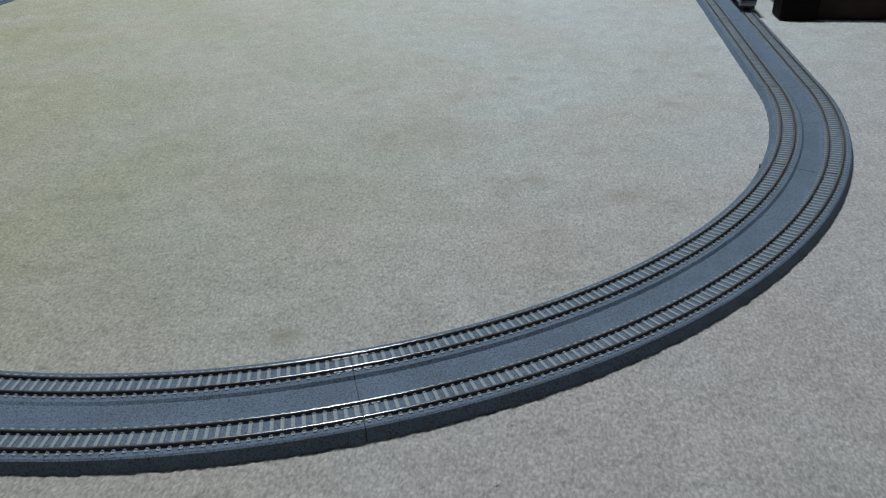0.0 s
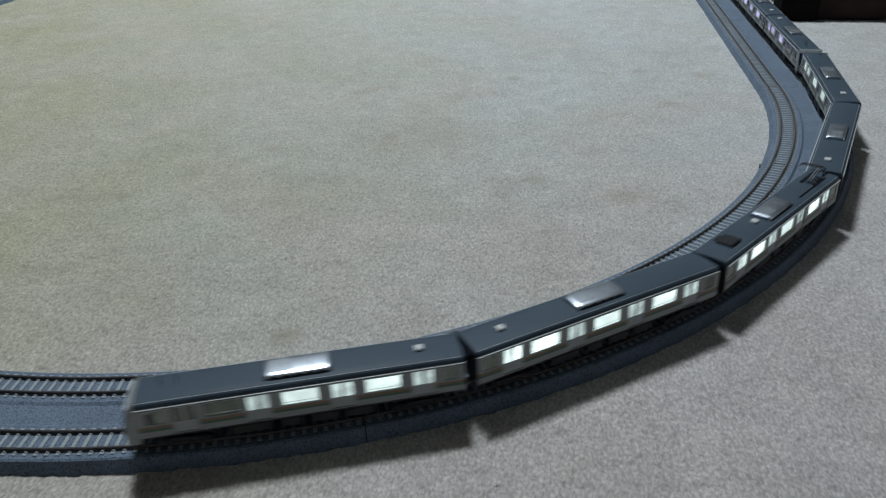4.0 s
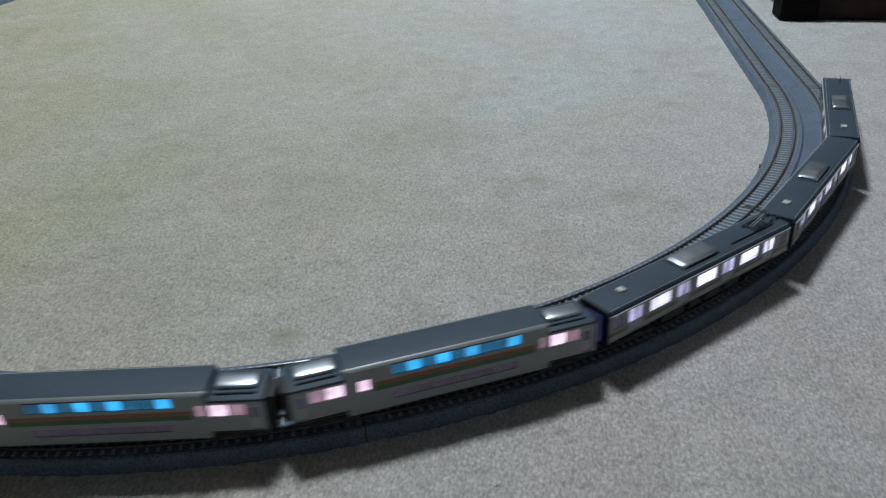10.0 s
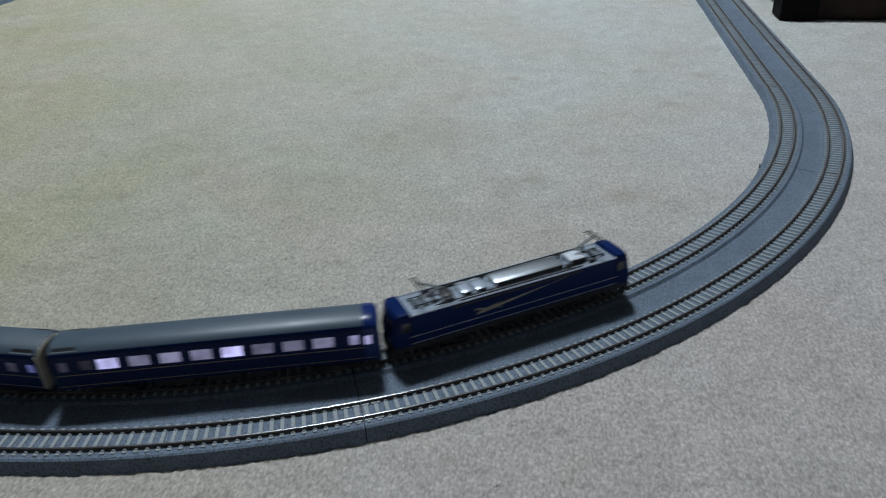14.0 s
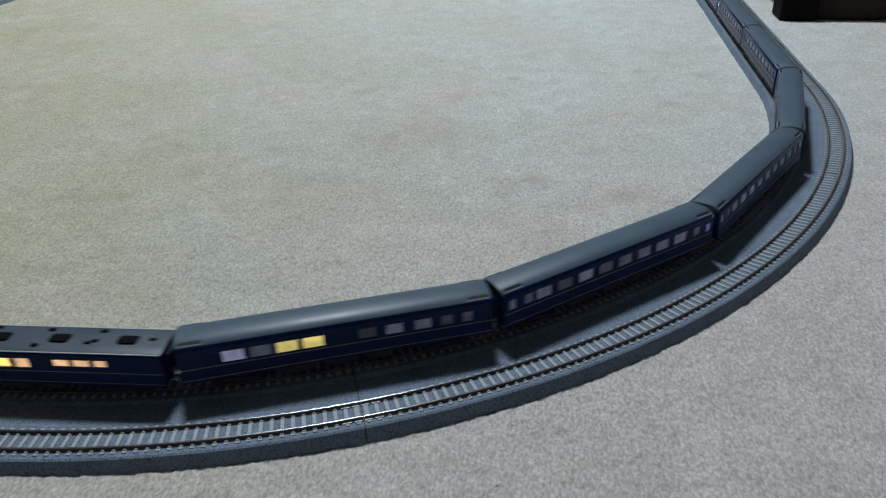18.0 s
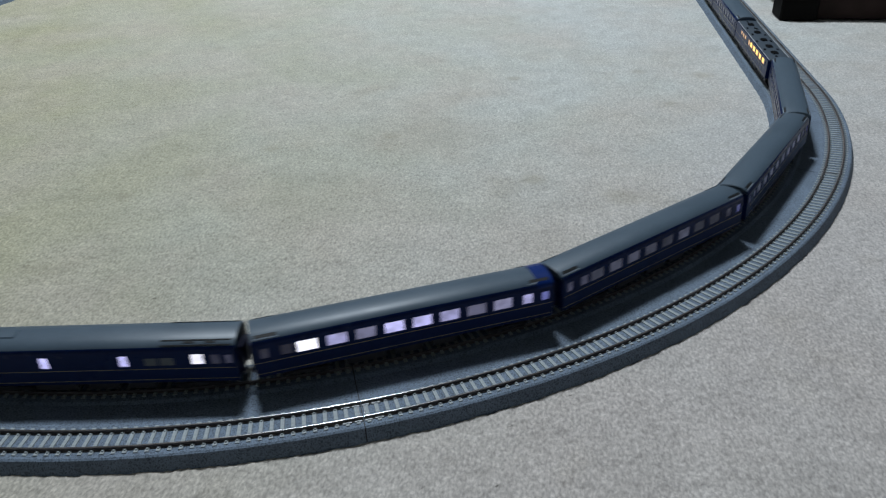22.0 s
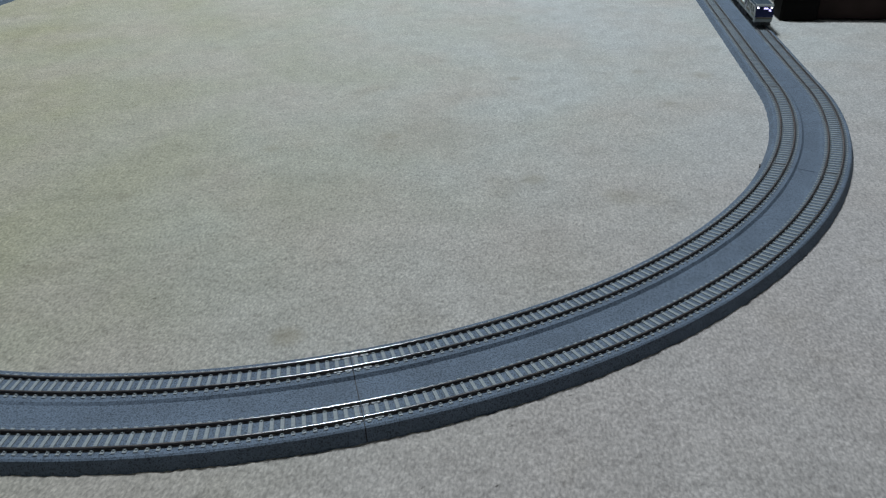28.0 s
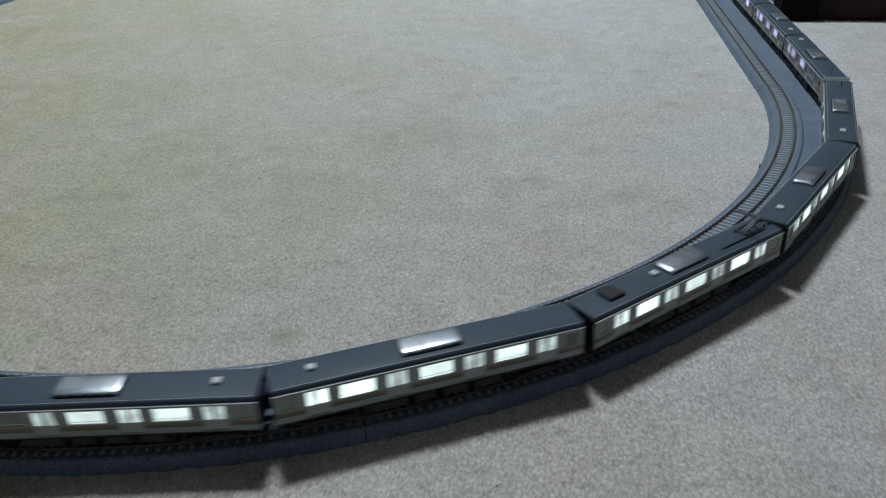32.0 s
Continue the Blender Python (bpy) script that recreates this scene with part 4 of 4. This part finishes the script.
def coach(kind, label, windows, other=None, roof="round"):
    """windows: (x0, x1, z0, z1, material) on the outer side; other: those of the inner side."""
    car = new({"diner": "dining_car", "power": "generator_car"}.get(kind, "sleeping_car"))
    tagged(car, label, "model train car", "cars of the blue night train")
    n = TAIL_LEN if kind == "power" else COACH_LEN
    xf = n - 2.6 if kind == "lead" else n
    pale = roof == "round" and kind in ("sleeper", "capped", "lead")
    for sg, wins in ((-1, windows), (1, other if other is not None else windows)):
        y = sg * COACH_HALF
        side_wall(car, "side_wall", NAVY, y, -n, xf, 6.6, 22.6, [w[:4] for w in wins])
        for j, (a, b, c, d, mat) in enumerate(wins):
            w = pane(car, a, b, y, c, d, mat)
            if kind == "diner" and j < 5:  # glowing patch added on the pane for its brightest part
                part("lamp_glow", Shape().box(a + 3.0 + 0.3 * (j % 3), b - 1.2, y - sg * 0.36, y - sg * 0.3, c + 0.7, d - 0.5, 0.02), HOT_SPOT, w)
        for z in (13.6, 8.0):
            part("gold_line", Shape().box(-n + 0.4, xf - 0.4, y - sg * 0.1, y + sg * 0.05, z, z + 0.28), GOLD, car, "thin gold line")
    if roof == "round":
        part("roof", hull(ROUND, -n, xf, 0.8, SHOULDER(ROUND)), [COACH_ROOF, NAVY], car, "smooth blue-grey rounded roof with navy eaves", smooth=True)
        for e in (-1, 1):
            if (kind == "power" and e > 0) or (kind == "lead" and e > 0):
                continue
            for sg in (-1, 1):
                a, b = sorted((e * (n - 11), e * (n - 1.5 - (5 if kind == "power" else 0))))
                slot = [(sg * 6.7, 25.9), (sg * 8.0, 25.1), (sg * 8.15, 25.4), (sg * 6.85, 26.2)]
                part("roof_slot", Shape().tube([[(x, y, z) for y, z in slot] for x in (a, b)]), DARK, car, "black slot in the roof's end")
                lip = [(sg * 8.1, 25.0), (sg * 8.5, 24.75), (sg * 8.65, 24.95), (sg * 8.25, 25.3)]
                part("slot_lip", Shape().tube([[(x, y, z) for y, z in lip] for x in (a - 0.4, b + 0.4)]), SILVER_DECK, car, "paler lip under the slot")
    else:
        part("roof", hull(FLAT, -n, n, 0.8, SHOULDER(FLAT)), [DINER_ROOF, NAVY], car, "grey flat-topped roof with navy eaves", smooth=True)
        for x in (-49, -28, -6, 21, 51.5):
            unit = part("cooler", barrel(x - 4.2, x + 4.2, 2.7, 23.7, 24.9), MATTE, car, "low black roof cooler", smooth=True)
            part("cooler_foot", Shape().box(x - 3.2, x + 3.2, -3.1, 3.1, 23.6, 24.0, 0.2), MATTE, unit)
        for x, y in ((-60, 1), (-38, 6), (-37.8, -5.1), (-11, 7), (-10, -5.4), (12, -5), (14, 6), (34.5, -2.4), (37.0, -1.0), (62, 1), (38, 6)):
            part("roof_vent", Shape().box(x - 1.7, x + 1.7, y - 1.0, y + 1.0, 23.4, 24.5, 0.4), MATTE, car)
        for sg in (-1, 1):
            part("gutter", Shape().box(-n + 0.3, n - 0.3, sg * 8.75, sg * 9.15, 23.25, 23.62, 0.05), GUTTER, car, "thin pale rain gutter")
    for e in (-1, 1):
        if kind == "power" and e < 0:
            continue
        if kind == "lead" and e > 0:
            nose = rounded_end(car, xf, 1)
            for y in (-5.4, 0, 5.4):
                part("end_window", Shape().box(xf + 1.5, xf + 2.15, y - 2.1, y + 2.1, 16.2, 20.8, 0.1), LIT_COACH, nose)
            for y in (-9.75, 9.75):
                part("corner_window", Shape().box(xf - 4.2, xf - 1.4, y - 0.1, y + 0.1, 15.4, 20.0), LIT_COACH_BRIGHT, nose)
            continue
        end_wall(car, e * n, 9.5, 6.6, 24.0 if roof == "round" else 22.6, LOCO_BLUE if kind == "capped" else CREAM if e > 0 and pale else NAVY, None, "pale end wall" if e > 0 and pale and kind != "capped" else "")
        if e > 0 and pale:
            lip = [(-9.2, 7.0), (9.2, 7.0)] + [(y * 0.94, z - 0.9) for y, z in ROUND]
            part("end_panel", hull(lip, n - 0.5, n + 0.6), LOCO_BLUE if kind == "capped" else CREAM, car, "bright blue end panel" if kind == "capped" else "pale cream end panel")
        if kind == "capped" and e > 0:
            cap = [(y * 1.012, z + 0.12) for y, z in ROUND]
            part("roof_cap", hull(cap, n - 7.5, n + 0.5), BRIGHT_BLUE, car, "bright blue roof end", smooth=True)
    running_gear(car, 41.0 if kind == "power" else 47.0, n, True)
    return car


def sleeper_windows(mats, start=-50.4, pitch=12.9, wide=8.8, count=8, z0=15.2, z1=20.8, doors=True, side_mat=None):
    rows = []
    for j in range(count):
        x = start + j * pitch
        rows.append((x, x + wide, z0, z1, mats[j % len(mats)]))
    if doors:
        rows.append((-57.4, -52.2, z0 + 0.2, z1 - 0.2, DIM_GLASS))
        rows.append((-66.0, -62.4, z0 + 0.2, z1 - 0.2, DIM_GLASS))
        rows.append((54.2, 59.0, z0 + 0.2, z1 - 0.2, side_mat or DIM_GLASS))
        rows.append((63.6, 67.2, z0 + 0.4, z1 - 0.6, END_BLUE))
    return rows


def duplex_windows(mat):
    rows = []
    for j in range(10):
        x = -50.0 + j * 10.4
        rows.append((x, x + 5.4, 17.6, 21.0, mat if j % 4 else LIT_COACH))
        rows.append((x + 2.0, x + 5.4, 9.6, 12.4, LIT_COACH_BRIGHT if j in (2, 5, 7, 9) else LIT_COACH))
    return rows


def generator_car():
    wins = [(-55.0, -51.6, 14.8, 19.8, TAIL_GLASS), (-24.4, -20.6, 15.0, 20.8, LIT_COACH_BRIGHT), (9.4, 13.2, 15.0, 20.8, LIT_COACH_BRIGHT),
            (40.2, 45.4, 15.6, 21.0, LIT_WHITE), (48.5, 52.5, 15.4, 20.6, DIM_GLASS), (54.5, 57.5, 15.6, 20.4, DIM_GLASS)]
    car = coach("power", "navy blue generator car with red tail lights and few windows", wins)
    n = TAIL_LEN
    tail = rounded_end(car, n, -1)
    for y in (-5.4, 0, 5.4):
        part("tail_window", Shape().box(-n - 2.2, -n - 1.6, y - 2.1, y + 2.1, 16.4, 20.8, 0.1), TAIL_GLASS, tail)
    for sg in (-1, 1):
        part("tail_light", Shape().box(-n - 2.1, -n - 1.5, sg * 6.4 - 0.9, sg * 6.4 + 0.9, 11.4, 13.2, 0.3), RED_LIGHT, tail, "glowing red tail light")
    part("tail_sign", Shape().box(-n - 2.12, -n - 1.5, -1.9, 1.9, 12.0, 14.8, 0.1), WHITE_SIGN, tail, "lit white tail sign")
    # grey raised hatch, roof grilles and the pale company mark as plain bars
    for sg in (-1, 1):
        for y0, z0 in ((6.3, 26.15), (8.3, 24.95)):
            edge = [(sg * y0, z0 - 0.3), (sg * (y0 + 0.4), z0 - 0.5), (sg * (y0 + 0.5), z0 - 0.02), (sg * (y0 + 0.1), z0 + 0.25)]
            part("roof_hatch_edge", Shape().tube([[(x, y, z) for y, z in edge] for x in (28, 58)]), DARK, car, "long dark edge of a roof hatch")
        for x in (40, 49):
            vent = [(sg * 7.0, 25.6), (sg * 7.7, 25.2), (sg * 7.8, 25.6), (sg * 7.1, 26.0)]
            part("hatch_vent", Shape().tube([[(x + q, y, z) for y, z in vent] for q in (-2.2, 2.2)]), DARK, car)
    part("roof_fan", Shape().box(-44, -36, -3, 3, 26.5, 27.3, 0.4), COACH_ROOF, car)
    part("roof_panel", Shape().box(-54, -47, -5.4, 5.4, 26.0, 26.75, 0.3), COACH_ROOF, car, "raised square roof panel")
    for sg in (-1, 1):
        y = sg * (COACH_HALF + 0.02)
        for a, b, c, d in ((20.2, 25.6, 15.6, 19.4), (26.8, 32.8, 15.6, 19.4)):
            part("company_mark", Shape().box(a, b, y - sg * 0.1, y + sg * 0.04, c, d), MARK_GREY, car, "plain grey mark bar")
    return car


def locomotive():
    car = new("electric_locomotive")
    tagged(car, "deep blue electric locomotive with silver roof and gold streaks", "model locomotive")
    n = 63.4
    for sg in (-1, 1):
        y = sg * 9.4
        side_wall(car, "side_wall", LOCO_BLUE, y, -n + 8, n - 8, 8.4, 23.2, [])
        for z in (12.6, 9.0):
            part("pale_line", Shape().box(-n + 8, n - 8, y - sg * 0.1, y + sg * 0.05, z, z + 0.3), AIRCON_DULL, car, "thin pale line")
        part("side_vent", Shape().box(-34, 34, y - sg * 0.3, y + sg * 0.1, 21.4, 22.6, 0.1), DARK, car, "dark louvre strip")
        # shooting-star streaks as slim slanting strips
        for x0, z0, x1, z1, w in ((-20, 14.6, 27, 21.2, 1.1), (-17, 15.9, 19, 20.2, 0.8), (-22, 14.4, -10, 18.2, 1.4), (-23, 17.0, -9, 15.0, 1.1)):
            s = Shape()
            s.tube([[(x0, y + sg * q, z0), (x0, y + sg * q, z0 + w), (x1, y + sg * q, z1 + 0.1), (x1, y + sg * q, z1)] for q in (-0.1, 0.05)])
            part("gold_streak", s, STREAK, car, "slanting gold streak")
        part("roof_edge", Shape().box(-n + 9, n - 9, sg * 8.7, sg * 9.6, 23.1, 23.8, 0.2), SILVER_ROOF, car, "bright silver roof edge")
        part("gutter_channel", Shape().box(-30, 36, sg * 7.2, sg * 8.4, 23.3, 23.7, 0.1), DARK, car, "black channel beside the roof edge")
    part("roof_deck", Shape().box(-n + 8, n - 8, -9.0, 9.0, 22.8, 23.4, 0.2), SILVER_DECK, car, "grey-silver roof deck")
    for a, b, w, h, m in ((-10, 27, 5.4, 2.6, AIRCON), (31, 40, 4.8, 3.0, LOCO_WHITE), (-27, -21.5, 5.2, 2.0, SILVER_ROOF), (-20, -14, 5.2, 1.8, SILVER_ROOF), (-36, -31, 4.4, 2.2, DARK)):
        box = part("roof_box", barrel(a, b, w, 23.2, 23.6 + h), m, car, "silver roof equipment box", smooth=True)
        for sg in (-1, 1):
            part("box_slot", Shape().box(a + 0.6, b - 0.6, sg * (w + 0.25), sg * (w - 0.5), 23.4, 22.9 + h), DARK, box)
    for x, y, w, d, h in ((-34, -5.5, 5.0, 2.2, 1.6), (-28, 6.6, 7.0, 1.6, 1.0), (-41, 6.5, 4.0, 2.0, 1.4), (29, -5.6, 3.0, 1.6, 1.8), (42, -6.2, 4.0, 1.8, 1.2), (-12, 6.8, 4.0, 1.4, 1.2)):
        part("roof_fitting", Shape().box(x - w / 2, x + w / 2, y - d / 2, y + d / 2, 23.3, 23.4 + h, 0.2), UNDER, car, "small dark roof fitting")
    part("roof_cable", Shape().rod((-42, 3.5, 26.6), (42, 3.5, 27.0), 0.35).rod((-42, -7.6, 24.6), (36, -7.6, 24.8), 0.3), DARK, car)
    for x in (-38, -13, 29, 43):
        part("insulator", Shape().rod((x, 3.5, 23.3), (x, 3.5, 26.8), 0.7).rod((x, -6.4, 23.3), (x, -6.4, 24.8), 0.6), DARK, car)
    pantograph(car, 45, 23.3, True, way=-1)
    pantograph(car, -45, 23.3, True, way=1)
    for e in (-1, 1):
        prof = [(n - 9.4, 8.2), (n + 0.2, 8.2), (n + 0.8, 10.5), (n + 0.4, 14.5), (n - 1.2, 21.6), (n - 1.7, 23.8), (n - 2.8, 24.8), (n - 8.6, 25.0), (n - 9.6, 23.4)]
        rings = []
        for y, k, h in ((-9.4, 0.72, -1.3), (-8.8, 0.88, -0.4), (-7.0, 0.96, -0.1), (-3, 1.0, 0), (3, 1.0, 0), (7.0, 0.96, -0.1), (8.8, 0.88, -0.4), (9.4, 0.72, -1.3)):
            rings.append([(e * (n - 9.4 + (x - n + 9.4) * k), y, z + (h if z > 20 else 0)) for x, z in prof])
        cab = part("cab", Shape().tube(rings), LOCO_BLUE, car, "rounded blue cab", smooth=True)
        for sg in (-1, 1):
            y0, y1 = sorted((sg * 0.4, sg * 6.4))
            s = Shape()
            s.tube([[(e * (n + 0.35 - 1.6 * (z - 14.5) / 7.1 + q), y, z) for y, z in ((y0, 15.4), (y1, 15.4), (y1, 21.0), (y0, 21.0))] for q in (-0.6, 0.1)])
            part("windscreen", s, MASK, cab, "black windscreen")
            c0, c1 = sorted((e * (n - 8.2), e * (n - 4.2)))
            part("cab_window", Shape().box(c0, c1, sg * 9.2, sg * 9.46, 16.0, 20.6), MASK, cab)
            a0, a1 = sorted((e * (n - 1.4), e * (n + 0.2)))
            part("headlight", Shape().box(a0, a1, sg * 6.6 - 0.9, sg * 6.6 + 0.9, 13.0, 14.2, 0.3), YELLOW_LIGHT if e > 0 else DIM_GLASS, cab, "glowing yellow headlight" if e > 0 else "")
        part("skirt", Shape().box(e * (n - 4), e * (n + 0.4), -8.2, 8.2, 2.4, 8.3, 0.6), UNDER, cab)
        part("coupler", Shape().box(e * n, e * (n + 3.4), -1.3, 1.3, 3.4, 5.6, 0.4), DARK, car)
    part("floor_pan", Shape().box(-n + 2, n - 2, -8.8, 8.8, 5.2, 8.6, 0.2), UNDER, car)
    for x in (-36, 0, 36):
        bogie_of(car, x, 15.0)
    return car


# ---- how the trains run ----
OUTER, INNER = HALF_GAP, -HALF_GAP
EMU_PITCH, DECK_PITCH, COACH_PITCH, LOCO_PITCH, TAIL_PITCH = 0.1355, 0.1390, 0.1410, 0.1300, 0.1240


# the metres run by each train's front, timed along its track
OUTER_TIMES = [(0, -0.282), (2, 0.190), (4.5, 0.773), (6, 1.1365), (8, 1.616), (9, 1.8545), (10, 2.091), (11, 2.330), (12, 2.5674), (27.66, 6.330), (29.66, 6.802), (33, 7.583)]
INNER_TIMES = [(0, 3.0965), (13, 0.5745), (15.5, 0.0905), (17, -0.191), (19, -0.560), (21, -0.9345), (23, -1.288), (24.5, -1.562), (25.5, -1.740), (27.5, -2.092), (33, -3.06)]


def glide(rows, t):
    """Reads a timetable without jerks: means over half a second."""
    ts, vs = zip(*rows)
    return sum(float(np.interp(min(max(t + e, 0), 33), ts, vs)) + (0 if t + e >= 0 else (t + e) * (vs[1] - vs[0]) / (ts[1] - ts[0])) for e in (-0.4, -0.2, 0, 0.2, 0.4)) / 5


def outer_front(t):
    return glide(OUTER_TIMES, t)


def inner_front(t):
    return glide(INNER_TIMES, t)


def car_pose(off, s, span, way):
    """A car whose bogies stand span metres before and behind s; way: 1 along the track's own direction, else -1."""
    a, _, o1, k1 = on_track(off, s + span)
    b, _, o2, k2 = on_track(off, s - span)
    f = (a - b).normalized() * way
    out = ((o1 + o2) / 2).normalized()
    k = (k1 + k2) / 2
    tilt = math.atan(CANT / 0.009 * k)
    up = Vector((0, 0, 1)) * math.cos(tilt) - out * math.sin(tilt)
    f = (f - up * f.dot(up)).normalized()
    m = Matrix((f, up.cross(f), up)).transposed().to_4x4()
    m.translation = (a + b) / 2 + Vector((0, 0, RAIL_TOP_Z + CANT / 2 * k))
    return m


def run_car(car, off, place, span, way, turned=False):
    """Keys a car and its bogies; place: the metres along the track of its middle at a time."""
    step = 0.25
    rows, turns = [], {b: [] for b in car.children if b.name.startswith("bogie")}
    for j in range(int(32 / step) + 1):
        t = j * step
        m = car_pose(off, place(t), span, way)
        if turned:
            m = m @ Matrix.Rotation(math.pi, 4, "Z")
        rows.append((t, m))
        if j % 2 == 0:
            for b in turns:
                x = b.location.x
                sx = x * way * (-1 if turned else 1)
                _, h, _, _ = on_track(off, place(t) + sx)
                local = m.to_3x3().inverted() @ (h * way * (-1 if turned else 1))
                turns[b].append((t, pose(x, 0, 0, 0, 0, math.degrees(math.atan2(local.y, local.x)))))
    walk(car, rows)
    for b, r in turns.items():
        walk(b, r)


def build_trains():
    outer, inner = [], []
    I = Matrix.Identity(4)
    lab = "silver commuter car with lit windows, grey roof and bright cooler"
    lab_p = "silver commuter car with lit windows and raised roof pantograph"
    lab_c = "silver commuter cab car with black windscreen and white headlights"
    lab_d = "silver commuter cab car with dark windscreen and white rim"
    for cool, order in ((True, "CPpPc"), (False, "CPpPPGGpPc")):
        made = {}
        for ch in order.replace("P", "m"):
            key = ch
            if key in made:
                car = copy_thing(made[key], I)
            elif key in "Cc":
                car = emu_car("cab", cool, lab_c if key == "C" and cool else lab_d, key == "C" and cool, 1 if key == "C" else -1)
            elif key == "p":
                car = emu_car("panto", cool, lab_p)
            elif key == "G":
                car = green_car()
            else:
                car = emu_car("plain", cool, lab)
            made.setdefault(key, car)
            outer.append((car, ch == "c"))
    inner.append((locomotive(), 0.0485, LOCO_PITCH))
    dim = sleeper_windows([LIT_COACH])
    plain_lab = "navy blue sleeping car with rounded grey roof and faint windows"
    lead = coach("lead", "navy blue sleeping car with bright blue rounded end", sleeper_windows([LIT_COACH_BRIGHT, LIT_COACH_SOFT, LIT_COACH_SOFT, LIT_COACH_SOFT])[:10] + [(55.6, 59.6, 15.4, 20.6, LIT_COACH_BRIGHT)], dim)
    first = coach("sleeper", plain_lab, dim)
    bright = coach("capped", "navy blue sleeping car with bright lavender windows", sleeper_windows([LIT_WHITE, LIT_COACH_BRIGHT, LIT_COACH_SOFT, LIT_COACH_BRIGHT, LIT_COACH_BRIGHT, LIT_COACH_BRIGHT, LIT_COACH_SOFT, LIT_COACH_SOFT], side_mat=LIT_COACH_BRIGHT))
    duplex = coach("sleeper", "navy blue sleeping car with small two-storey blue-lit windows", sleeper_windows([LIT_COACH]), duplex_windows(LIT_BLUE))
    lobby_w = [(x, x + 9.0, 14.8, 20.4, m) for x, m in ((-50.5, LIT_COACH_SOFT), (-39.0, LIT_COACH), (-27.8, LIT_YELLOW), (-16.6, LIT_YELLOW))]
    lobby_w += [(x, x + 7.4, 15.0, 20.2, LIT_COACH) for x in (8, 20, 33)] + [(45, 50.4, 15, 20.2, DIM_GLASS), (55, 59.4, 15, 20.2, DIM_GLASS)]
    lobby = coach("lobby", "navy blue lobby car with yellow-lit lounge windows", lobby_w, sleeper_windows([DIM_GLASS, LIT_COACH]))
    diner_w = [(-57.0 + 12.35 * j, -57.0 + 12.35 * j + 9.8, 15.4, 20.4, LIT_PALE_ORANGE) for j in range(5)] + [(4.0, 10.6, 15.4, 20.4, LIT_PALE_ORANGE)]
    diner_w += [(21.2, 28.2, 16.6, 20.2, LIT_PALE_ORANGE), (30.0, 37.2, 16.6, 20.2, LIT_PALE_ORANGE), (39.4, 44.8, 16.6, 20.2, LIT_PALE_ORANGE), (-65.0, -60.6, 15.6, 20.2, DIM_GLASS)]
    diner = coach("diner", "navy blue dining car with warm orange-lit windows", diner_w, roof="flat")
    tail = generator_car()
    last_duplex = coach("dark_ended", "navy blue sleeping car with small two-storey windows and dark ends", sleeper_windows([LIT_COACH]), duplex_windows(LIT_BLUE))
    plan = [lead, first, duplex, "duplex", "first", lobby, diner, "first", "duplex", last_duplex, bright, tail]
    known = {"first": first, "duplex": duplex}
    for item in plan:
        car = copy_thing(known[item], I) if isinstance(item, str) else item
        inner.append((car, 0.041 if car is tail else 0.047, TAIL_PITCH if car is tail else COACH_PITCH))
    return outer, inner


def motions():
    back = 0.0
    for car, turned in OUTER_TRAIN:
        pitch = DECK_PITCH if car.name.startswith("double") else EMU_PITCH
        d = back + pitch / 2
        run_car(car, OUTER, lambda t, d=d: outer_front(t) - d, 0.046, 1, turned)
        back += pitch
    back = 0.0
    for car, span, pitch in INNER_TRAIN:
        d = back + pitch / 2
        run_car(car, INNER, lambda t, d=d: inner_front(t) + d, span, -1)
        back += pitch


build_room()
build_track()
OUTER_TRAIN, INNER_TRAIN = build_trains()
motions()
